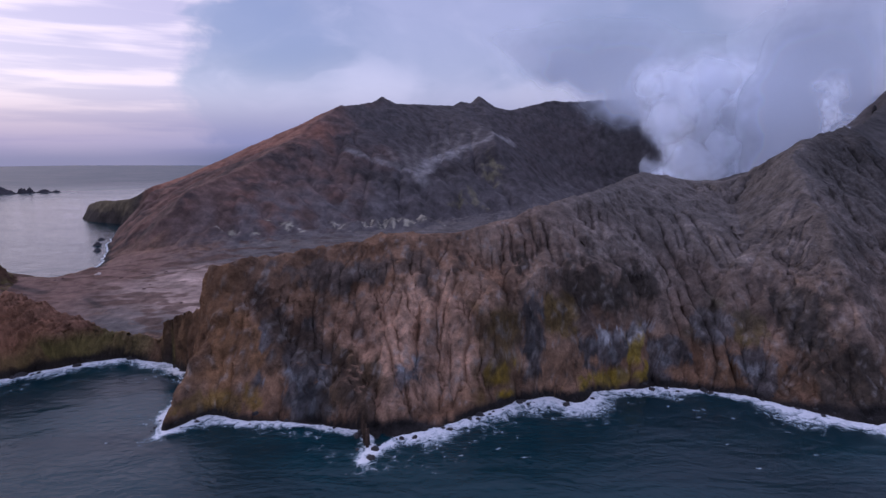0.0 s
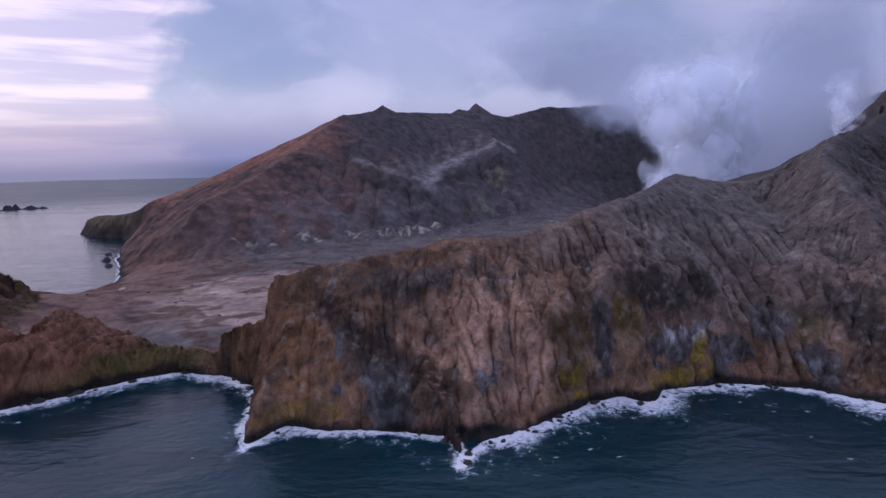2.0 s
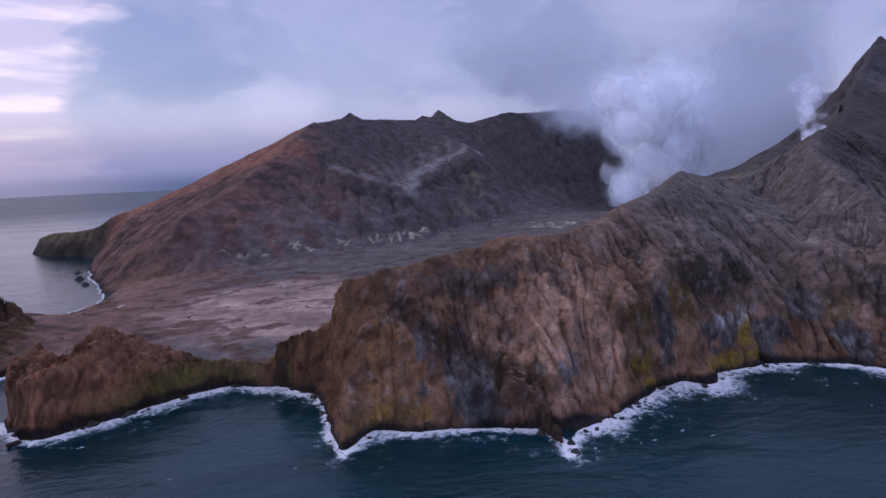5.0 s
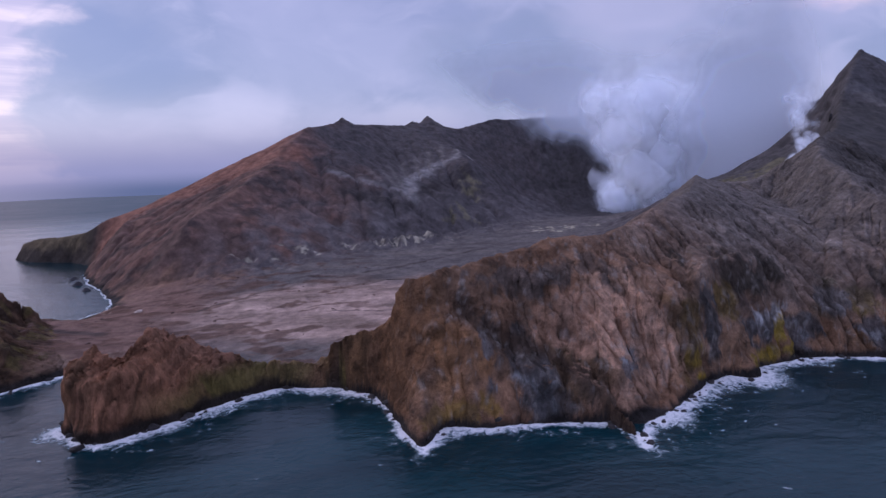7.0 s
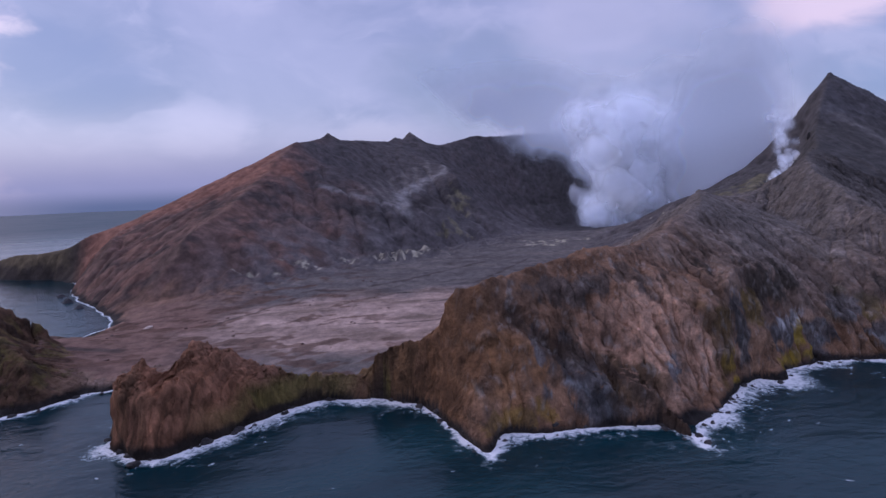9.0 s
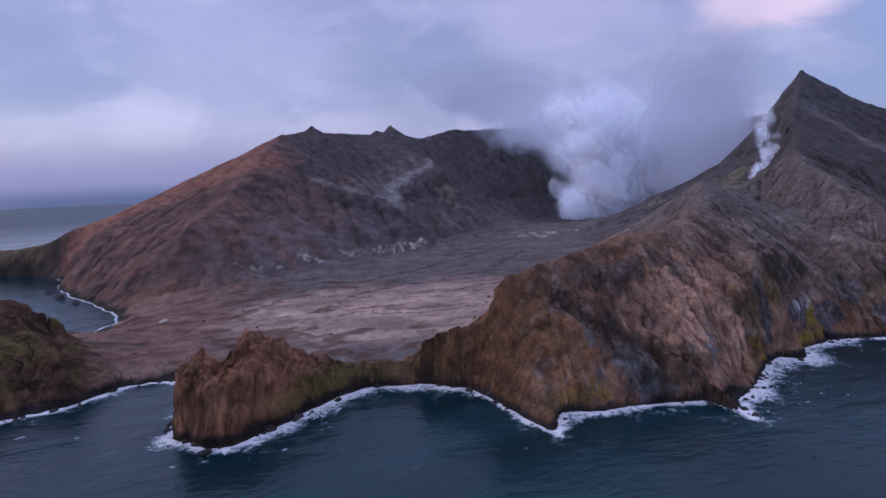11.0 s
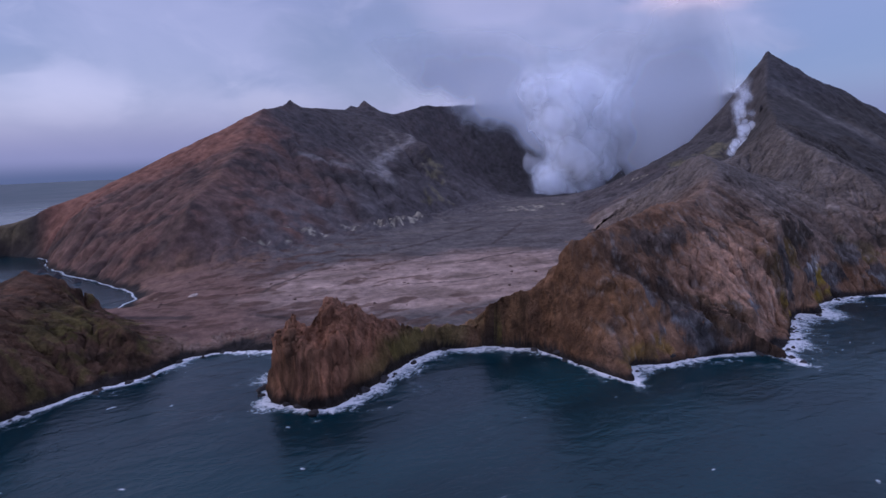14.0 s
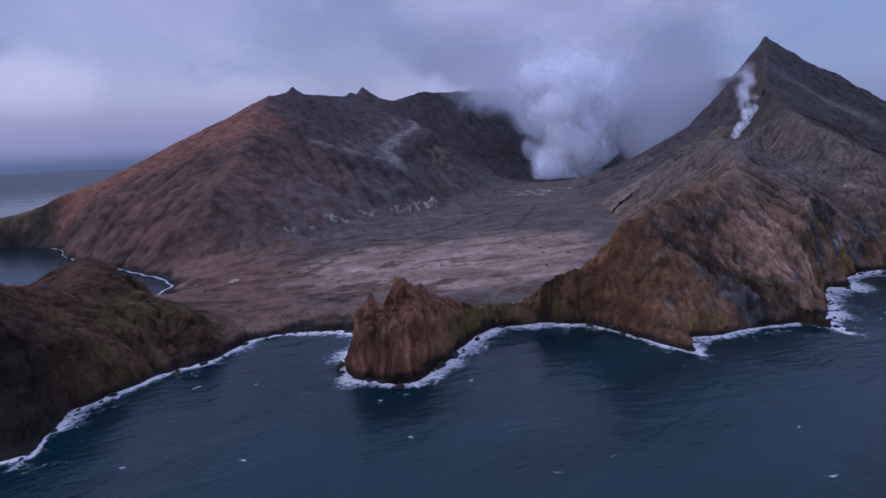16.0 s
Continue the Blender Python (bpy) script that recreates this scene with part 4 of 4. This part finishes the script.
# ---- rocks in the surf and islets ----
def boulder_mesh(seed):
    bm = bmesh.new()
    bmesh.ops.create_icosphere(bm, subdivisions=3, radius=1.0)
    rnd = random.Random(seed)
    shift = Vector((rnd.uniform(-9, 9), rnd.uniform(-9, 9), rnd.uniform(-9, 9)))
    planes = [Vector((rnd.uniform(-1, 1), rnd.uniform(-1, 1), rnd.uniform(-0.4, 1))).normalized() for _ in range(7)]
    for v in bm.verts:
        for n in planes:
            over = v.co.dot(n) - 0.72
            if over > 0:
                v.co -= n * over * 0.85
        v.co += v.co.normalized() * 0.22 * noise.fractal(v.co * 1.7 + shift, 1.0, 2.1, 4)
        v.co.z *= 0.75
    me = bpy.data.meshes.new("boulder")
    bm.to_mesh(me)
    bm.free()
    tint = me.attributes.new("cover", "FLOAT_COLOR", "POINT")
    tint.data.foreach_set("color", np.tile((0.05, 0.045, 0.045, 1.0), len(me.vertices)))
    me.materials.append(M_STONE)
    return me


def boulders():
    shapes = [boulder_mesh(k) for k in range(6)]
    rnd = random.Random(11)
    line = COAST_HEADLAND[1:] + COAST_BAY
    made = 0
    for (x0, y0), (x1, y1) in zip(line, line[1:]):
        for _ in range(max(1, int(math.dist((x0, y0), (x1, y1)) / 6.0))):
            u, out_ = rnd.random(), rnd.uniform(-2.5, 5.5)
            x, y = x0 + (x1 - x0) * u, y0 + (y1 - y0) * u
            n = Vector((y1 - y0, -(x1 - x0))).normalized()
            size = rnd.choice((0.7, 0.9, 1.1, 1.4, 1.9, 2.6)) * (1.5 if x < -290 and y < 420 and x > -370 else 1.0)
            i, j = int((x - n.x * out_ - near.x0) / near.step), int((y - n.y * out_ - near.y0) / near.step)
            ground = max(0.0, near.z[j, i]) if 0 <= i < near.nx and 0 <= j < near.ny else 0.0
            if ground > 5:
                continue
            ob = new("boulder", shapes[rnd.randrange(6)])
            ob.matrix_world = pose(x - n.x * out_, y - n.y * out_, ground + 0.1 * size, rnd.uniform(-20, 20), rnd.uniform(-20, 20), rnd.uniform(0, 360)) @ Matrix.Diagonal((size * rnd.uniform(0.8, 1.5), size, size * rnd.uniform(0.7, 1.1), 1))
            tagged(ob, "dark wet boulder lying in the surf", "boulder", "boulders along the shore", "thing")
            made += 1
    return made


boulders()


def floor_rocks():
    shapes = [boulder_mesh(20 + k) for k in range(4)]
    for me in shapes:
        me.attributes["cover"].data.foreach_set("color", np.tile((0.12, 0.072, 0.058, 1.0), len(me.vertices)))
    pale = boulder_mesh(31)
    pale.attributes["cover"].data.foreach_set("color", np.tile((0.55, 0.45, 0.40, 1.0), len(pale.vertices)))
    rnd = random.Random(3)
    spots = [(-395, 671, 3.2, pale)]
    while len(spots) < 56:
        x, y = rnd.uniform(-440, -20), rnd.uniform(510, 800)
        if inside(FLOOR_RIM, np.array([x]), np.array([y]))[0] and rnd.random() < 0.35 + 0.65 * (x < -240):
            spots.append((x, y, rnd.choice((0.7, 0.9, 1.2, 1.7)), shapes[rnd.randrange(4)]))
    for x, y, size, me in spots:
        f = near if y < 698 else far
        ground = f.z[round((y - f.y0) / f.step), round((x - f.x0) / f.step)]
        ob = new("boulder", me)
        ob.matrix_world = pose(x, y, ground + 0.2 * size, rnd.uniform(-15, 15), rnd.uniform(-15, 15), rnd.uniform(0, 360)) @ Matrix.Diagonal((size * rnd.uniform(1, 1.9), size, size * 0.8, 1))
        tagged(ob, "pale weathered boulder on the crater floor" if me is pale else "rust-brown boulder half sunk in the crater floor ash", "boulder", "boulders on the crater floor", "thing")


floor_rocks()
spire = new("rock_spire", boulder_mesh(9))
spire.data.attributes["cover"].data.foreach_set("color", np.tile((0.055, 0.05, 0.052, 1.0), len(spire.data.vertices)))
fi, fj = round((556 - far.x0) / far.step), round((768 - far.y0) / far.step)
spire.matrix_world = pose(556, 768, far.z[fj, fi] + 3, 4, -6, 30) @ Matrix.Diagonal((3.2, 3.0, 9.0, 1))
tagged(spire, "dark upright rock on the ridge crest", "rock", "", "thing")


def islet(x, y, rx, ry, tall, seed):
    f = Field(x - 1.4 * rx, y - 1.4 * ry, x + 1.4 * rx, y + 1.4 * ry, 2.0)
    d = np.hypot((f.x - x) / rx, (f.y - y) / ry) + 0.3 * fbm(f.x, f.y, rx * 0.7, 4, seed)
    f.z = tall * np.clip(1.15 - d, -0.3, 1) ** 1.0 * (1 + 0.5 * fbm(f.x, f.y, rx * 0.5, 4, seed + 2, 0.5, True))
    f.land, f.off = f.z > 0, np.maximum(f.z, 0)
    f.tint = np.zeros((*f.x.shape, 3)) + (0.05, 0.046, 0.05)
    region_mesh("islet", f, f.z > -4, M_SLOPE, "small dark rocky islet far out at sea", "islet", "thing")["group"] = "far islets"


for x, y, rx, ry, tall, seed in ((-1500, 2000, 62, 40, 22, 1), (-1424, 2030, 18, 16, 14, 2), (-1404, 2040, 16, 14, 18, 3), (-1368, 2060, 24, 14, 9, 4), (-1330, 2064, 14, 10, 6, 5), (-523, 893, 6, 4, 3, 6), (-552, 944, 7, 5, 4, 7), (-578, 1002, 6, 5, 3, 8)):
    islet(x, y, rx, ry, tall, seed)


# ---- steam ----
scene.cycles.transparent_max_bounces = 48


def steam_material(name, white_, form, lean, size, fray):
    """Vapour: frayed by curls of the given size where it thins out; lit as a deep mass that leans one way."""
    m, g, out = material(name)
    here = g.add("ShaderNodeNewGeometry").outputs["Position"]
    dense = g.add("ShaderNodeAttribute", attribute_name="vapour").outputs["Fac"]
    thick = g.add("ShaderNodeAttribute", attribute_name="thickness").outputs["Fac"]
    wisps = g.noise(here, 1.0 / size, 2.5, 0.45, 0.3)
    v = g.math("ADD", dense, g.math("MULTIPLY", g.ramp(wisps, 0.25, 0.75, -fray, fray, False), g.ramp(dense, 0.0, 0.3)))
    v = g.math("MULTIPLY", g.ramp(v, 0.0, 1.15), thick)
    tone = g.ramp(g.noise(here, 0.4 / size, 4.0, 0.5, 0.5), 0.3, 0.7, 0.82 * white_, white_)
    shade = g.add("ShaderNodeVectorMath", operation="SCALE")
    shade.inputs[0].default_value = (0.89, 0.935, 1.0)
    g.put(shade.inputs[3], tone)
    up = g.vmath("NORMALIZE", g.vmath("ADD", g.stretch(g.add("ShaderNodeNewGeometry").outputs["Normal"], (form, form, form)), lean))
    white = g.add("ShaderNodeBsdfDiffuse")
    g.put(white.inputs[0], shade.outputs[0])
    g.put(white.inputs["Normal"], up)
    thin = g.add("ShaderNodeBsdfTranslucent")
    g.put(thin.inputs[0], g.vmath("MULTIPLY", shade.outputs[0], (0.85, 0.85, 0.85)))
    g.put(thin.inputs["Normal"], g.stretch(up, (-1, -1, -1)))
    body = g.add("ShaderNodeAddShader")
    g.join(white, body, 0, 0)
    g.join(thin, body, 0, 1)
    clear_ = g.add("ShaderNodeBsdfTransparent")
    mix = g.add("ShaderNodeMixShader")
    g.put(mix.inputs[0], v)
    g.join(clear_, mix, 0, 1)
    g.join(body, mix, 0, 2)
    g.join(mix, out)
    return m


M_STEAM = steam_material("fresh_steam", 0.98, 0.28, (-0.3, -0.1, 0.75), 70, 0.55)
M_JET = steam_material("fumarole_vapour", 0.98, 0.2, (-0.3, -0.1, 0.7), 18, 0.45)
M_HAZE = steam_material("spreading_steam", 0.95, 0.08, (-0.15, -0.5, 0.6), 120, 0.5)
M_BANK = steam_material("drifting_steam", 0.9, 0.0, (-0.05, -0.8, 0.42), 190, 0.12)


def ease(v):
    v = np.clip(v, 0, 1)
    return v * v * (3 - 2 * v)


def steam_mesh(name, points, density, nx, ny, parent, stuff, thick=1.0):
    me = bpy.data.meshes.new(name)
    a = np.arange(nx * ny).reshape(ny, nx)
    faces = np.stack([a[:-1, :-1], a[:-1, 1:], a[1:, 1:], a[1:, :-1]], -1).reshape(-1, 4)
    me.from_pydata(points.reshape(-1, 3).tolist(), [], faces.tolist())
    me.polygons.foreach_set("use_smooth", np.ones(len(faces), bool))
    d = me.attributes.new("vapour", "FLOAT", "POINT")
    d.data.foreach_set("value", density.ravel().astype(np.float32))
    me.attributes.new("thickness", "FLOAT", "POINT").data.foreach_set("value", np.full(nx * ny, thick, np.float32))
    me.materials.append(stuff)
    ob = new(name, me)
    ob.parent = parent
    return ob


def puff(parent, x, y, z, r, facing, thick, seed, stuff):
    """One round head of steam: a bulging, lumpy cap that thins out to a curled edge."""
    n = 22
    s, t = np.meshgrid(np.linspace(-1, 1, n), np.linspace(-1, 1, n))
    d = np.hypot(s, t)
    lump = fbm(s * 40 + 61 * seed, t * 40, 44, 2, (seed + 3) % 9, 0.4)
    density = np.clip((1 - d) * 1.15, 0, 1)
    out_ = r * (0.75 * np.sqrt(np.maximum(1.02 - 0.75 * d * d, 0.04)) + 0.10 * lump)
    ca, sa = math.cos(facing), math.sin(facing)
    return steam_mesh("puff", np.stack([x + r * s * ca + out_ * sa, y + r * s * sa - out_ * ca, z + r * t], -1), density, n, n, parent, stuff, thick)


def column(parent, axis, count, seed, deep, thick, fade, stuff=None, small=0.5):
    """Puffs crowded along a rising, bending axis of (x, height, half width)."""
    rnd = random.Random(seed)
    for k in range(count):
        u = (k + rnd.random()) / count * (len(axis) - 1)
        i = min(int(u), len(axis) - 2)
        x, z, w = (axis[i][q] + (u - i) * (axis[i + 1][q] - axis[i][q]) for q in range(3))
        side = rnd.uniform(-0.85, 0.85)
        r = w * rnd.uniform(small, 0.95) * (1.15 - 0.5 * abs(side))
        puff(parent, x + side * w, rnd.uniform(-deep, deep) * w, z + rnd.uniform(-0.15, 0.15) * w, r, -0.42 + rnd.uniform(-0.25, 0.25), thick * (1 - fade * (k / count) ** 1.5), seed + k, stuff or M_STEAM)


def veil(parent, plan, low, top, thick, seed, soft, ends=(0.32, 0.1), sway=10):
    """A drifting bank of steam that hangs over a line of the plan, ragged below."""
    nx, ny = 110, 70
    t = np.linspace(0, len(plan) - 1, nx)
    k = np.minimum(t.astype(int), len(plan) - 2)
    p = np.array(plan, float)
    line = p[k] + (t - k)[:, None] * (p[k + 1] - p[k])
    for _ in range(60):
        line[1:-1] = 0.5 * line[1:-1] + 0.25 * (line[:-2] + line[2:])
    base = np.array(low, float)
    base = base[k] + ease(t - k) * (base[k + 1] - base[k])
    h = np.linspace(0, 1, ny)[:, None]
    z = (base - 70)[None] + h * (top - base + 70)[None]
    s = np.linspace(0, 1, nx)[None] * np.ones((ny, 1))
    run = np.concatenate([[0], np.cumsum(np.hypot(*np.diff(line, axis=0).T))])[None] * np.ones((ny, 1)) + 77 * seed
    x = line[None, :, 0] + 0 * z
    y = line[None, :, 1] + sway * fbm(run, 0 * z + 9.0 * seed, 260, 1, seed + 4)
    rise = z - base[None] + 46 * fbm(run, z, 150, 5, seed + 2)
    density = thick * ease(rise / soft) * ease((top - z) / (0.7 * (top - base[None])))
    density *= ease(s / ends[0] + 0.25 * fbm(run, z, 120, 4, seed + 1)) * ease(s / 0.1) * ease((1 - s) / ends[1])
    density *= 0.9 + 0.25 * fbm(run, z, 200, 4, seed + 6)
    return steam_mesh("bank", np.stack([x, y, z], -1), np.clip(density, 0, 1), nx, ny, parent, M_BANK)


plume = new("steam_plume")
plume.location = (560, 1390, 24)
tagged(plume, "white steam plume rising from the crater vent", "steam", "", "thing")
smoke = new("fumarole_steam")
smoke.location = (484, 770, 118)
tagged(smoke, "thin white steam jet from a fumarole", "steam", "", "thing")
bank = new("steam_cloud")
bank.location = (450, 1200, 0)
tagged(bank, "grey steam cloud hanging over the crater rim", "cloud", "", "thing")
column(plume, [(4, -14, 52), (16, 30, 76), (40, 66, 98), (58, 120, 104), (52, 170, 108), (24, 225, 112), (0, 265, 100), (10, 300, 90)], 110, 100, 0.5, 0.62, 0.86)
column(plume, [(-30, 215, 34), (-52, 250, 44), (-40, 285, 40)], 12, 700, 0.5, 0.42, 0.5)
column(plume, [(110, 0, 60), (120, 60, 90), (135, 130, 120), (140, 200, 140), (120, 270, 140)], 34, 500, 0.35, 0.6, 0.5, M_HAZE, 0.8)
column(smoke, [(2, -6, 9), (10, 16, 13), (24, 40, 16), (24, 70, 16), (14, 96, 17), (20, 130, 22)], 52, 300, 0.6, 0.6, 0.8, M_JET, 0.75)
cx, cy = bank.location.xy
for plan, low, top, thick, seed, soft, ends in (
        ([(60, 1690), (150, 1682), (240, 1672), (330, 1662), (420, 1650), (520, 1630), (640, 1580), (770, 1430), (812, 1230), (815, 1020)], [420, 350, 285, 235, 205, 180, 110, 10, 20, 60], 600, 1.1, 1, 95, (0.4, 0.1)),
        ([(585, 1225), (615, 1165), (650, 1090), (690, 1000), (750, 915)], [60, 10, 0, 40, 175], 600, 1.15, 3, 120, (0.6, 0.3))):
    veil(bank, [(x - cx, y - cy) for x, y in plan], low, top, thick, seed, soft, ends)
